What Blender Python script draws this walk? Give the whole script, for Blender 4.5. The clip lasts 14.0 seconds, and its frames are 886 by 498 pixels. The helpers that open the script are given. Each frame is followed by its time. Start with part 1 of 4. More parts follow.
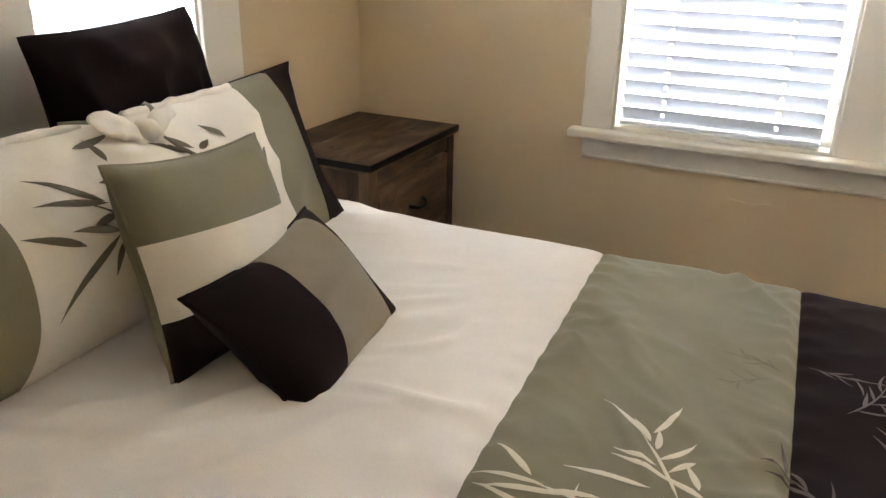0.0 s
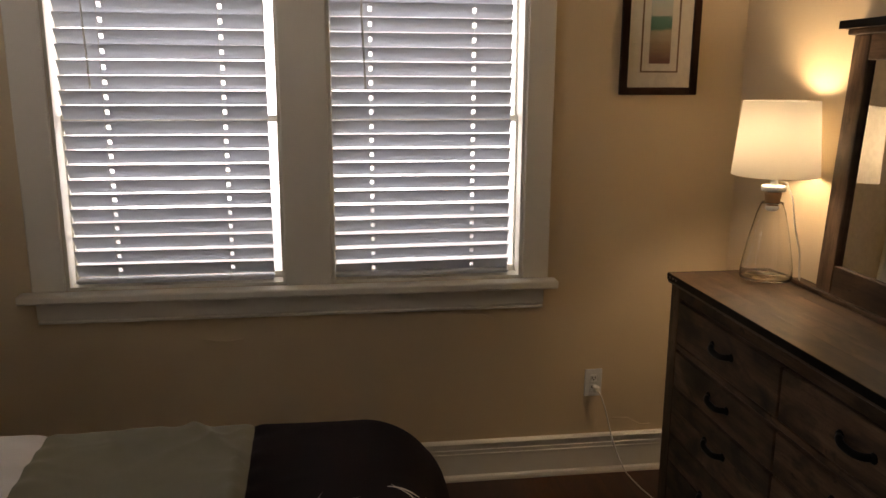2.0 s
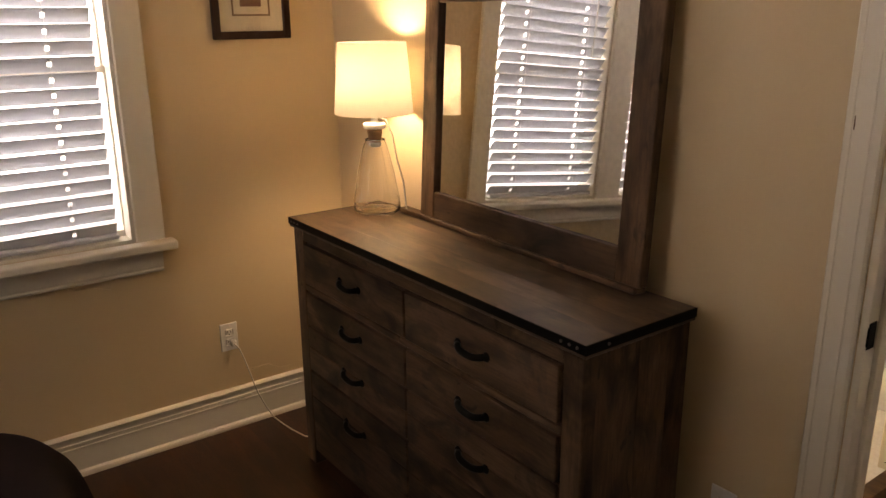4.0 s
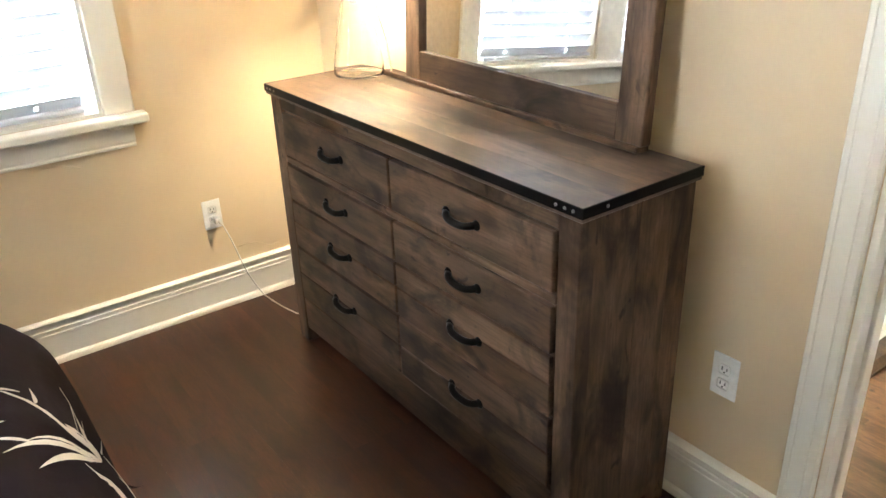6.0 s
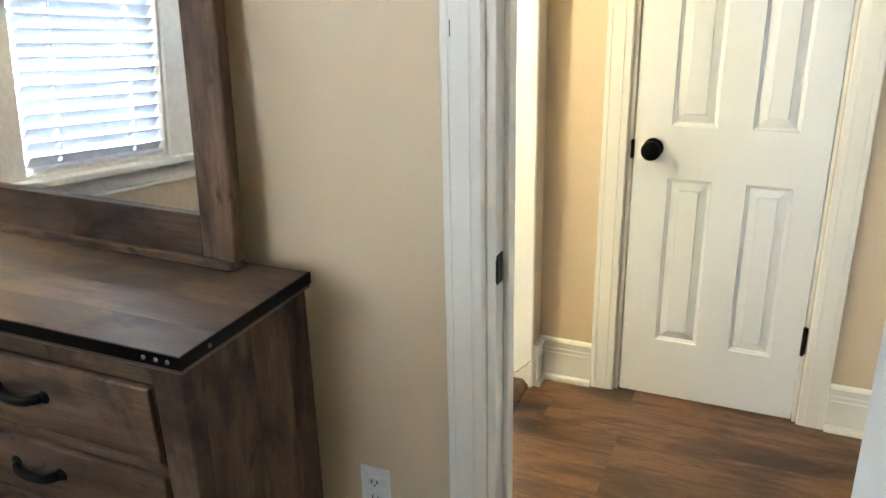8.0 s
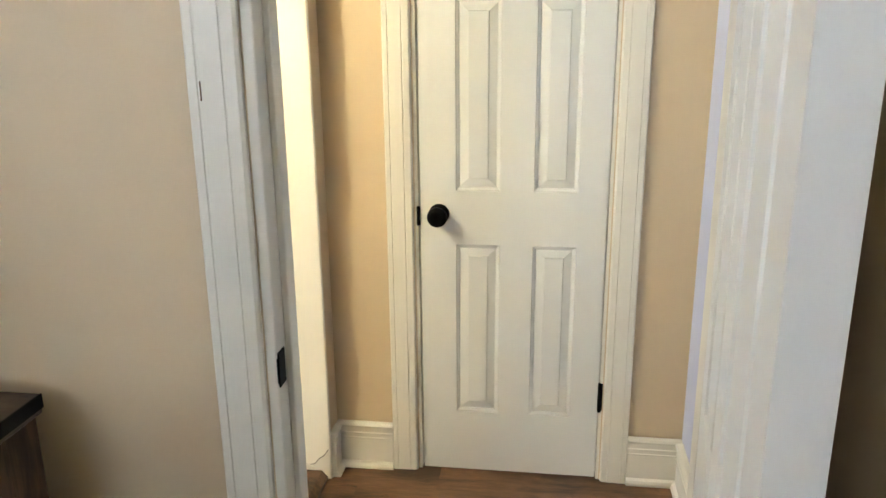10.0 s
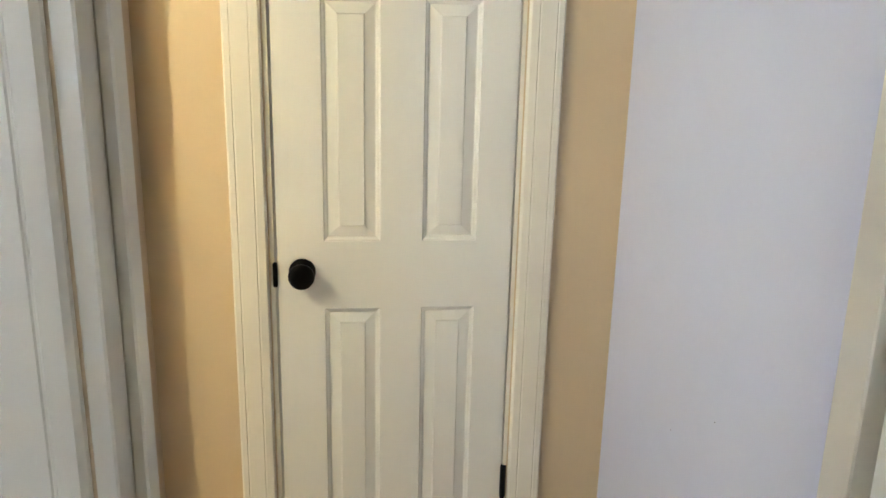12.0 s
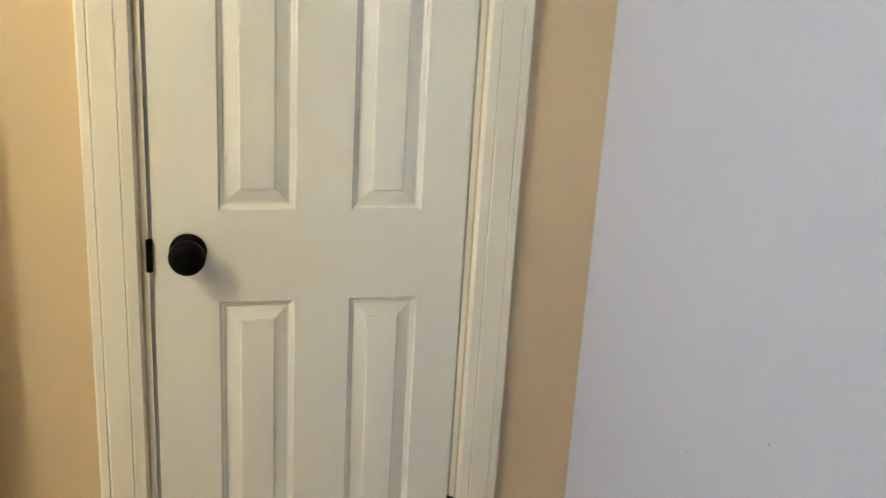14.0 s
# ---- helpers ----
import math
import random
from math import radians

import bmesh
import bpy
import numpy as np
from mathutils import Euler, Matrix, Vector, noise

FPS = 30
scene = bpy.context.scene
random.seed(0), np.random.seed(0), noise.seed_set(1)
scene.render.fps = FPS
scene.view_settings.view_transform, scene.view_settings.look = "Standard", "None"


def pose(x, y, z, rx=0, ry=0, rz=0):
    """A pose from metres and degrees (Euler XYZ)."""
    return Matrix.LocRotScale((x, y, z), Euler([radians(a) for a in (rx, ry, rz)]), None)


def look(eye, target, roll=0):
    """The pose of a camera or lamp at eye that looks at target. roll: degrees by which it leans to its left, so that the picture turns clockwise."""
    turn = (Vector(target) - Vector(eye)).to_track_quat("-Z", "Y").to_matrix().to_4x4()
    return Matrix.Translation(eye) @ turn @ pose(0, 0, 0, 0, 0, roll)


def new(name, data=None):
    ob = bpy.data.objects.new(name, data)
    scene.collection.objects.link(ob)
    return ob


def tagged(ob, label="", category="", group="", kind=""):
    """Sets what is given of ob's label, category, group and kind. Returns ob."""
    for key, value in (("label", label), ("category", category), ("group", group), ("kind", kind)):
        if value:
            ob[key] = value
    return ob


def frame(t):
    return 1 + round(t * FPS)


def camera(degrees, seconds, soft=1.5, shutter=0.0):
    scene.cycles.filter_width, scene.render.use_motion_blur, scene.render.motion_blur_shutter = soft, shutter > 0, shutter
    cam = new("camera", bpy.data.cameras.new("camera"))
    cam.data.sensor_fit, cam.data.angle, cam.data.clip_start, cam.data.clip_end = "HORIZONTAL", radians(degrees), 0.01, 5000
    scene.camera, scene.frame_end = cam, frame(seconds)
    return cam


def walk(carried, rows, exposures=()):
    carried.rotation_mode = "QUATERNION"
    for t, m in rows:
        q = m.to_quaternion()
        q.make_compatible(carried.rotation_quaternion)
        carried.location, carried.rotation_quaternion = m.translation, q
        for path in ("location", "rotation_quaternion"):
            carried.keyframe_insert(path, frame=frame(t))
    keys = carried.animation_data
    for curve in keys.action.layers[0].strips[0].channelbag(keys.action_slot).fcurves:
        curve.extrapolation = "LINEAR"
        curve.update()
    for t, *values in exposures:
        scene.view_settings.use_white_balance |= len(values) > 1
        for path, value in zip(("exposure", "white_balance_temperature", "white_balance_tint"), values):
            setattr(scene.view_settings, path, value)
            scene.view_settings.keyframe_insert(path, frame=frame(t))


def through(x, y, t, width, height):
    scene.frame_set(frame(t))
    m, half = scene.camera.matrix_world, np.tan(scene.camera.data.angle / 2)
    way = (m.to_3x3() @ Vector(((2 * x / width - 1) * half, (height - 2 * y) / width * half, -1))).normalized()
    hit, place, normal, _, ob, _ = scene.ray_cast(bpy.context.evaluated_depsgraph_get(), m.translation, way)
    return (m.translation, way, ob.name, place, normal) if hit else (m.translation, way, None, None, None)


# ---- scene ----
cam = camera(58.8, 14.0)
PATH = [
    (0, (-1.863, -3.051, 1.597), (-2.664, -1.383, 0.837), 1.2),
    (0.5, (-1.799, -3.11, 1.65), (-2.283, -1.278, 1.01), 1.7),
    (1, (-1.753, -3.044, 1.663), (-1.926, -1.101, 1.219), 1.3),
    (1.5, (-1.708, -3.008, 1.656), (-1.631, -1.056, 1.227), 0.4),
    (2, (-1.61, -2.984, 1.647), (-1.339, -1.049, 1.221), 0.3),
    (2.5, (-1.557, -2.939, 1.65), (-1.031, -1.058, 1.22), -0.1),
    (3, (-1.579, -2.94, 1.661), (-0.768, -1.167, 1.215), -0.3),
    (3.5, (-1.601, -2.948, 1.664), (-0.58, -1.297, 1.183), -0.3),
    (4, (-1.614, -2.953, 1.662), (-0.483, -1.405, 1.094), -0.6),
    (4.2, (-1.6, -2.951, 1.668), (-0.459, -1.429, 1.05), -0.8),
    (6.3, (-1.466, -2.855, 1.567), (-0.409, -1.393, 0.702), -2.3),
    (6.5, (-1.427, -2.849, 1.561), (-0.364, -1.392, 0.695), -2.4),
    (7, (-1.335, -2.83, 1.545), (-0.115, -1.462, 0.745), -2.4),
    (7.5, (-1.293, -2.769, 1.574), (0.211, -1.69, 0.816), -1.5),
    (8, (-1.289, -2.708, 1.57), (0.423, -1.951, 0.864), -1.4),
    (8.5, (-1.292, -2.702, 1.584), (0.518, -2.18, 0.909), -1.5),
    (8.7, (-1.286, -2.695, 1.58), (0.549, -2.245, 0.923), -1.6),
    (11, (-0.851, -2.583, 1.530), (1.078, -2.466, 1.003), 0.4),
    (11.5, (-0.704, -2.472, 1.585), (1.212, -2.556, 1.037), 1.1),
    (12, (-0.585, -2.428, 1.514), (1.336, -2.672, 1.003), 1.3),
    (12.5, (-0.501, -2.436, 1.440), (1.407, -2.790, 0.947), 1.4),
    (13, (-0.372, -2.388, 1.412), (1.482, -2.902, 0.892), 1.8),
    (13.5, (-0.210, -2.340, 1.400), (1.588, -2.988, 0.833), 3.4),
    (14, (-0.125, -2.379, 1.340), (1.732, -2.917, 0.838), 3.4),
]
EXPOSURE = [(0, 0.9, 6700, 15), (0.5, 0.36, 7100, 18), (1.0, -0.6, 7700, 22), (1.5, -1.15, 7700, 24), (2.0, -1.32, 7800, 25), (2.5, -1.33, 8100, 26), (3.0, -1.2, 9000, 30), (3.5, -0.92, 9300, 31), (4.2, -0.33, 8700, 29),
            (6.3, 1.93, 5900, 10), (7.0, 2.08, 5750, 9), (7.5, 1.70, 5700, 9), (8.0, 1.25, 5700, 9), (8.5, 1.12, 5750, 10), (11.0, 0.76, 6000, 12), (14.0, 0.50, 6050, 11)]
walk(cam, [(t, look(e, a, r)) for t, e, a, r in PATH], EXPOSURE)

# ---------------------------------------------------------------- light
world = bpy.data.worlds.new("sky")
scene.world = world
world.use_nodes = True
wn = world.node_tree.nodes
sky = wn.new("ShaderNodeTexSky")
sky.sky_type = "NISHITA"
sky.sun_disc = False
sky.sun_elevation, sky.sun_rotation = radians(48), radians(200)
world.node_tree.links.new(sky.outputs[0], wn["Background"].inputs[0])
wn["Background"].inputs[1].default_value = 0.1


def area_lamp(name, at, to, w, h, watts, colour):
    d = bpy.data.lights.new(name, "AREA")
    d.shape, d.size, d.size_y, d.energy, d.color = "RECTANGLE", w, h, watts, colour
    ob = new(name, d)
    ob.matrix_world = look(at, to)
    return ob


DAY = (0.87, 0.935, 1.0)
area_lamp("sky_light_window", (-2.2, 0.42, 1.75), (-2.2, -1.0, 1.2), 1.0, 1.5, 50, DAY)
area_lamp("sky_light_window", (-1.25, 0.42, 1.75), (-1.25, -1.0, 1.2), 1.0, 1.5, 50, DAY)
area_lamp("sky_light_window", (-4.20, -1.31, 1.75), (-2.5, -1.31, 1.2), 0.9, 1.5, 205, DAY)


def bulb(name, at, watts, colour, radius=0.03):
    d = bpy.data.lights.new(name, "POINT")
    d.energy, d.color, d.shadow_soft_size = watts, colour, radius
    ob = new(name, d)
    ob.location = at
    return ob


bulb("lamp_bulb_light", (-0.155, -0.535, 1.465), 37, (1.0, 0.83, 0.55), 0.06)
bulb("bathroom_light", (0.35, -1.30, 2.12), 41, (1.0, 0.922, 0.60), 0.06)
area_lamp("sky_light_bathroom", (0.85, 0.36, 1.35), (0.95, -2.0, 0.9), 0.7, 0.9, 11, DAY)


# ---------------------------------------------------------------- materials
class Nodes:
    def __init__(self, name, rough=0.6, metal=0.0):
        self.m = bpy.data.materials.new(name)
        self.m.use_nodes = True
        self.t = self.m.node_tree
        self.b = self.t.nodes["Principled BSDF"]
        self.b.inputs["Roughness"].default_value = rough
        self.b.inputs["Metallic"].default_value = metal
        self.geo = self.t.nodes.new("ShaderNodeTexCoord")

    def node(self, kind, **kw):
        n = self.t.nodes.new(kind)
        for k, v in kw.items():
            n.inputs[k].default_value = v
        return n

    def link(self, a, b):
        self.t.links.new(a, b)

    def coords(self, scale=(1, 1, 1), rot=(0, 0, 0), shift=None):
        mp = self.node("ShaderNodeMapping", Scale=scale, Rotation=rot)
        self.link(self.geo.outputs["Object"], mp.inputs["Vector"])
        if shift is not None:
            self.link(shift, mp.inputs["Location"])
        return mp.outputs[0]

    def noise(self, vec, scale, detail=4.0, rough=0.55, distort=0.0):
        n = self.node("ShaderNodeTexNoise", Scale=scale, Detail=detail, Roughness=rough, Distortion=distort)
        self.link(vec, n.inputs["Vector"])
        return n.outputs["Fac"]

    def ramp(self, fac, *stops):
        r = self.t.nodes.new("ShaderNodeValToRGB")
        e = r.color_ramp.elements
        while len(e) < len(stops):
            e.new(0.5)
        for el, (p, c) in zip(e, stops):
            el.position, el.color = p, (*c, 1) if len(c) == 3 else c
        self.link(fac, r.inputs[0])
        return r.outputs[0]

    def mix(self, a, b, fac, mode="MIX"):
        n = self.t.nodes.new("ShaderNodeMix")
        n.data_type, n.blend_type = "RGBA", mode
        for sock, v in ((n.inputs[0], fac), (n.inputs[6], a), (n.inputs[7], b)):
            if hasattr(v, "is_linked"):
                self.link(v, sock)
            else:
                sock.default_value = v if isinstance(v, float) else (*v, 1)
        return n.outputs[2]

    def colour(self, c):
        if hasattr(c, "is_linked"):
            self.link(c, self.b.inputs["Base Color"])
        else:
            self.b.inputs["Base Color"].default_value = (*c, 1)

    def bump(self, fac, strength=0.2, distance=0.002):
        n = self.node("ShaderNodeBump", Strength=strength, Distance=distance)
        self.link(fac, n.inputs["Height"])
        self.link(n.outputs[0], self.b.inputs["Normal"])


def painted(name, colour, rough=0.55, wear=0.06, bumpiness=0.15, grain=9.0):
    n = Nodes(name, rough)
    v = n.coords()
    big = n.noise(v, 1.3, 3)
    fine = n.noise(v, grain, 5)
    lo = tuple(c * (1 - wear) for c in colour)
    hi = tuple(min(1, c * (1 + wear * 0.6)) for c in colour)
    base = n.ramp(big, (0.3, lo), (0.7, hi))
    n.colour(n.mix(base, tuple(c * 0.9 for c in colour), n.ramp(fine, (0.55, (0, 0, 0)), (0.8, (0.25, 0.25, 0.25)))))
    n.bump(fine, bumpiness, 0.003)
    return n.m


def plain(name, colour, rough=0.5, metal=0.0, bumpiness=0.0, grain=60.0):
    n = Nodes(name, rough, metal)
    v = n.coords()
    f = n.noise(v, grain, 3)
    n.colour(n.ramp(f, (0.3, tuple(c * 0.88 for c in colour)), (0.7, colour)))
    if bumpiness:
        n.bump(f, bumpiness, 0.001)
    return n.m


def wood(name, dark, mid, light, along="y", rough=0.5, ring=1.0, blotch=0.5, vary=0.25):
    n = Nodes(name, rough)
    info = n.t.nodes.new("ShaderNodeObjectInfo")
    isl = n.t.nodes.new("ShaderNodeNewGeometry")
    sm = n.t.nodes.new("ShaderNodeMath")
    n.link(info.outputs["Random"], sm.inputs[0])
    n.link(isl.outputs["Random Per Island"], sm.inputs[1])
    mul = n.node("ShaderNodeVectorMath")
    mul.operation = "SCALE"
    mul.inputs[0].default_value = (13.1, 7.7, 9.3)
    n.link(sm.outputs[0], mul.inputs["Scale"])
    s = {"x": (0.9, 9, 9), "y": (9, 0.9, 9), "z": (9, 9, 0.9)}[along]
    v = n.coords(s, (0, 0, 0), mul.outputs[0])
    grain = n.noise(v, 2.4 * ring, 6, 0.6, 0.8)
    s2 = tuple(c * 7 for c in s)
    fine = n.noise(n.coords(s2, (0, 0, 0), mul.outputs[0]), 4.0, 4, 0.7)
    s3 = {"x": (1.3, 4.6, 4.6), "y": (4.6, 1.3, 4.6), "z": (4.6, 4.6, 1.3)}[along]
    cloud = n.noise(n.coords(s3, (0, 0, 0), mul.outputs[0]), 2.0, 5, 0.62, 0.5)
    knots = n.noise(n.coords(tuple(c * 2.2 for c in s3), (0, 0, 0), mul.outputs[0]), 3.0, 5, 0.7, 1.2)
    c = n.ramp(grain, (0.30, mid), (0.52, light), (0.72, mid))
    c = n.mix(c, dark, n.ramp(cloud, (0.46, (0, 0, 0)), (0.64, (blotch, blotch, blotch))))
    c = n.mix(c, dark, n.ramp(knots, (0.60, (0, 0, 0)), (0.72, (blotch, blotch, blotch))))
    c = n.mix(c, dark, n.ramp(fine, (0.40, (0.35, 0.35, 0.35)), (0.60, (0, 0, 0))))
    hue = n.node("ShaderNodeHueSaturation")
    vmul = n.t.nodes.new("ShaderNodeMapRange")
    vmul.inputs["To Min"].default_value, vmul.inputs["To Max"].default_value = 1 - vary, 1 + vary
    fr = n.t.nodes.new("ShaderNodeMath")
    fr.operation = "FRACT"
    n.link(sm.outputs[0], fr.inputs[0])
    n.link(fr.outputs[0], vmul.inputs[0])
    n.link(vmul.outputs[0], hue.inputs["Value"])
    n.link(c, hue.inputs["Color"])
    n.colour(hue.outputs[0])
    n.bump(fine, 0.12, 0.002)
    return n.m


WALL = painted("tan_wall_paint", (0.65, 0.512, 0.328), 0.62, 0.05, 0.25)
BLUEWALL = painted("pale_wall_paint", (0.55, 0.57, 0.715), 0.6, 0.04, 0.2)
TRIM = painted("cream_trim_paint", (0.79, 0.75, 0.645), 0.42, 0.012, 0.015, 8)
DN = Nodes("white_door_paint", 0.42)
DV = DN.coords((1, 1, 1))
DN.colour(DN.ramp(DN.noise(DV, 1.6, 3), (0.3, (0.77, 0.76, 0.71)), (0.7, (0.81, 0.80, 0.75))))
DN.bump(DN.noise(DN.coords((90, 90, 3.0)), 3.0, 4, 0.6), 0.10, 0.0012)
DOORW = DN.m
CEIL = painted("ceiling_paint", (0.78, 0.76, 0.70), 0.8, 0.03, 0.2)
FLOORW = wood("dark_floor_wood", (0.013, 0.0036, 0.0014), (0.036, 0.0105, 0.0037), (0.068, 0.0220, 0.0080), "y", 0.36, 0.5, 0.5, 0.34)
HALLW = wood("hall_floor_laminate", (0.013, 0.0052, 0.0020), (0.072, 0.031, 0.012), (0.172, 0.086, 0.038), "y", 0.34, 0.7, 0.85, 0.22)


def rustic(name, along, gloss=0.12, rough=0.5):
    """Weathered planks: wide soft dark smudges, streaks and faint grain on grey-brown boards, each board its own tone."""
    n = Nodes(name, rough)
    n.b.inputs["Specular IOR Level"].default_value = gloss
    info = n.t.nodes.new("ShaderNodeObjectInfo")
    mul = n.node("ShaderNodeVectorMath")
    mul.operation = "SCALE"
    mul.inputs[0].default_value = (13.1, 7.7, 9.3)
    n.link(info.outputs["Random"], mul.inputs["Scale"])
    lengthwise = {"y": (1, 0.20, 1), "z": (1, 1, 0.26)}[along]
    smear = {"y": (1, 0.60, 1), "z": (1, 1, 0.45)}[along]
    cross = {"y": (0.3, 1, 0.3), "z": (0.3, 0.3, 1)}[along]
    at = mul.outputs[0]
    grain = n.noise(n.coords(tuple(c * c for c in lengthwise), (0, 0, 0), at), 150, 5, 0.6, 0.2)
    saw = n.noise(n.coords(cross, (0, 0, 0), at), 170, 3, 0.6, 0.2)
    tone = n.noise(n.coords(lengthwise, (0, 0, 0), at), 13, 4, 0.55, 0.3)
    smudge = n.noise(n.coords(smear, (0, 0, 0), at), 7.5, 4, 0.56, 0.7)
    streak = n.noise(n.coords(lengthwise, (0, 0, 0), at), 30, 4, 0.6, 0.5)
    spots = n.noise(n.coords(smear, (0, 0, 0), at), 24, 3, 0.5, 0.8)
    c = n.ramp(tone, (0.34, (0.066, 0.0395, 0.0235)), (0.50, (0.120, 0.073, 0.044)), (0.66, (0.185, 0.117, 0.073)))
    c = n.mix(c, (0.014, 0.0095, 0.0072), n.ramp(smudge, (0.49, (0, 0, 0)), (0.58, (0.48, 0.48, 0.48)), (0.70, (0.88, 0.88, 0.88))))
    c = n.mix(c, (0.026, 0.016, 0.011), n.ramp(streak, (0.52, (0, 0, 0)), (0.70, (0.30, 0.30, 0.30))))
    c = n.mix(c, (0.012, 0.007, 0.005), n.ramp(spots, (0.66, (0, 0, 0)), (0.74, (0.70, 0.70, 0.70))))
    c = n.mix(c, (0.024, 0.015, 0.010), n.ramp(grain, (0.36, (0.30, 0.30, 0.30)), (0.54, (0, 0, 0))))
    c = n.mix(c, (0.034, 0.022, 0.016), n.ramp(saw, (0.58, (0, 0, 0)), (0.74, (0.28, 0.28, 0.28))))
    hue = n.node("ShaderNodeHueSaturation")
    vmul = n.t.nodes.new("ShaderNodeMapRange")
    vmul.inputs["To Min"].default_value, vmul.inputs["To Max"].default_value = 0.52, 1.02
    n.link(info.outputs["Random"], vmul.inputs[0])
    n.link(vmul.outputs[0], hue.inputs["Value"])
    n.link(c, hue.inputs["Color"])
    n.colour(hue.outputs[0])
    n.bump(grain, 0.12, 0.0015)
    return n.m


RUSTIC_Y = rustic("rustic_wood_long", "y")
RUSTIC_Z = rustic("rustic_wood_upright", "z")
RUSTIC_TOP = rustic("rustic_wood_sealed_top", "y", 0.45, 0.42)
DARKWOOD = wood("dark_frame_wood", (0.006, 0.0022, 0.0016), (0.016, 0.0055, 0.0033), (0.027, 0.0095, 0.0055), "z", 0.5)
DARKWOOD.node_tree.nodes["Principled BSDF"].inputs["Specular IOR Level"].default_value = 0.10
RIVETM = plain("worn_steel_rivet", (0.13, 0.125, 0.12), 0.3, 0.8)
BLACKM = plain("oil_rubbed_black_metal", (0.004, 0.0036, 0.0032), 0.42, 0.0)
BLACKM.node_tree.nodes["Principled BSDF"].inputs["Specular IOR Level"].default_value = 0.06
WHITEP = plain("white_plastic", (0.8, 0.79, 0.76), 0.35)

MIRROR = plain("mirror_silver", (0.9, 0.9, 0.9), 0.02, 1.0)
MIRROR.node_tree.nodes["Principled BSDF"].inputs["Base Color"].default_value = (0.9, 0.9, 0.9, 1)


def glass(name, rough=0.0, tint=(1, 1, 1)):
    n = Nodes(name, rough)
    n.colour(tint)
    n.b.inputs["Transmission Weight"].default_value = 1.0
    n.b.inputs["IOR"].default_value = 1.45
    return n.m


GLASS = glass("clear_glass")


def thin_pane(name, gloss):
    """A thin flat sheet of glass: clear, with a faint sharp gloss."""
    n = Nodes(name)
    clear = n.node("ShaderNodeBsdfTransparent")
    shine = n.node("ShaderNodeBsdfGlossy", Roughness=0.02)
    mx = n.node("ShaderNodeMixShader", Fac=gloss)
    n.link(clear.outputs[0], mx.inputs[1])
    n.link(shine.outputs[0], mx.inputs[2])
    n.link(mx.outputs[0], n.t.nodes["Material Output"].inputs["Surface"])
    return n.m


PANE = thin_pane("picture_glass", 0.045)


def translucent(name, colour, through, share=0.5):
    n = Nodes(name, 0.9)
    weave = n.noise(n.coords((1, 1, 1)), 260, 2)
    n.colour(n.ramp(weave, (0.3, tuple(c * 0.93 for c in colour)), (0.7, colour)))
    tr = n.node("ShaderNodeBsdfTranslucent", Color=(*through, 1))
    mx = n.node("ShaderNodeMixShader", Fac=share)
    n.link(n.b.outputs[0], mx.inputs[1])
    n.link(tr.outputs[0], mx.inputs[2])
    n.link(mx.outputs[0], n.t.nodes["Material Output"].inputs["Surface"])
    return n.m


def cloth(name, colour, rough=0.85, weave=500.0, sheen=0.2, vary=0.08, crumple=0.22):
    n = Nodes(name, rough)
    v = n.coords()
    f = n.noise(v, weave, 2)
    g = n.noise(v, 5.0, 4)
    c = n.ramp(g, (0.3, tuple(x * (1 - vary) for x in colour)), (0.7, tuple(min(1, x * (1 + vary)) for x in colour)))
    n.colour(n.mix(c, tuple(x * 0.7 for x in colour), n.ramp(f, (0.5, (0, 0, 0)), (0.75, (0.35, 0.35, 0.35)))))
    n.b.inputs["Sheen Weight"].default_value = sheen
    n.b.inputs["Specular IOR Level"].default_value = 0.2
    n.bump(n.noise(v, 22.0, 4, 0.5, 0.8), crumple, 0.004)
    return n.m


SLAT = translucent("white_blind_slat", (0.70, 0.735, 0.78), (0.74, 0.79, 0.87), 0.04)
SLAT.node_tree.nodes["Principled BSDF"].inputs["Roughness"].default_value = 0.45
SHADE = translucent("cream_shade_linen", (0.82, 0.80, 0.72), (0.95, 0.93, 0.88), 0.82)
WHITEC = cloth("white_cotton", (0.84, 0.80, 0.75), vary=0.025, crumple=0.08)
IVORYC = cloth("ivory_cotton", (0.86, 0.81, 0.71))
GREENC = cloth("sage_green_cotton", (0.205, 0.192, 0.128), 0.62, sheen=0.05)
DARKC = cloth("dark_brown_cotton", (0.013, 0.0070, 0.0078), 0.8, sheen=0.0)
DARKC.node_tree.nodes["Principled BSDF"].inputs["Specular IOR Level"].default_value = 0.07
TAUPEC = cloth("taupe_green_cotton", (0.225, 0.195, 0.140), 0.65, sheen=0.05)
LEAFI = cloth("ivory_embroidery", (0.66, 0.62, 0.50), 0.7)
LEAFB = cloth("olive_brown_print", (0.16, 0.14, 0.10), 0.8)
LEAFG = cloth("grey_brown_embroidery", (0.095, 0.074, 0.066), 0.7)
CORK = plain("cork", (0.42, 0.26, 0.14), 0.85, 0, 0.4, 120)
CORD = plain("clear_lamp_cord", (0.72, 0.68, 0.60), 0.3)
TILE = plain("white_glazed_tile", (0.82, 0.83, 0.84), 0.15)
GROUT = plain("grey_grout", (0.45, 0.45, 0.45), 0.9)
MATB = plain("cream_mat_board", (0.74, 0.69, 0.57), 0.85)
GOLD = plain("brown_fillet", (0.16, 0.09, 0.04), 0.4, 0.3)
CRACK = plain("dusty_crack", (0.16, 0.13, 0.10), 0.9)
# Near-black for socket slots and for shade painted behind drawer gaps.
SLOT_GAP = plain("socket_slot_and_gap_shade", (0.012, 0.011, 0.010), 0.7)


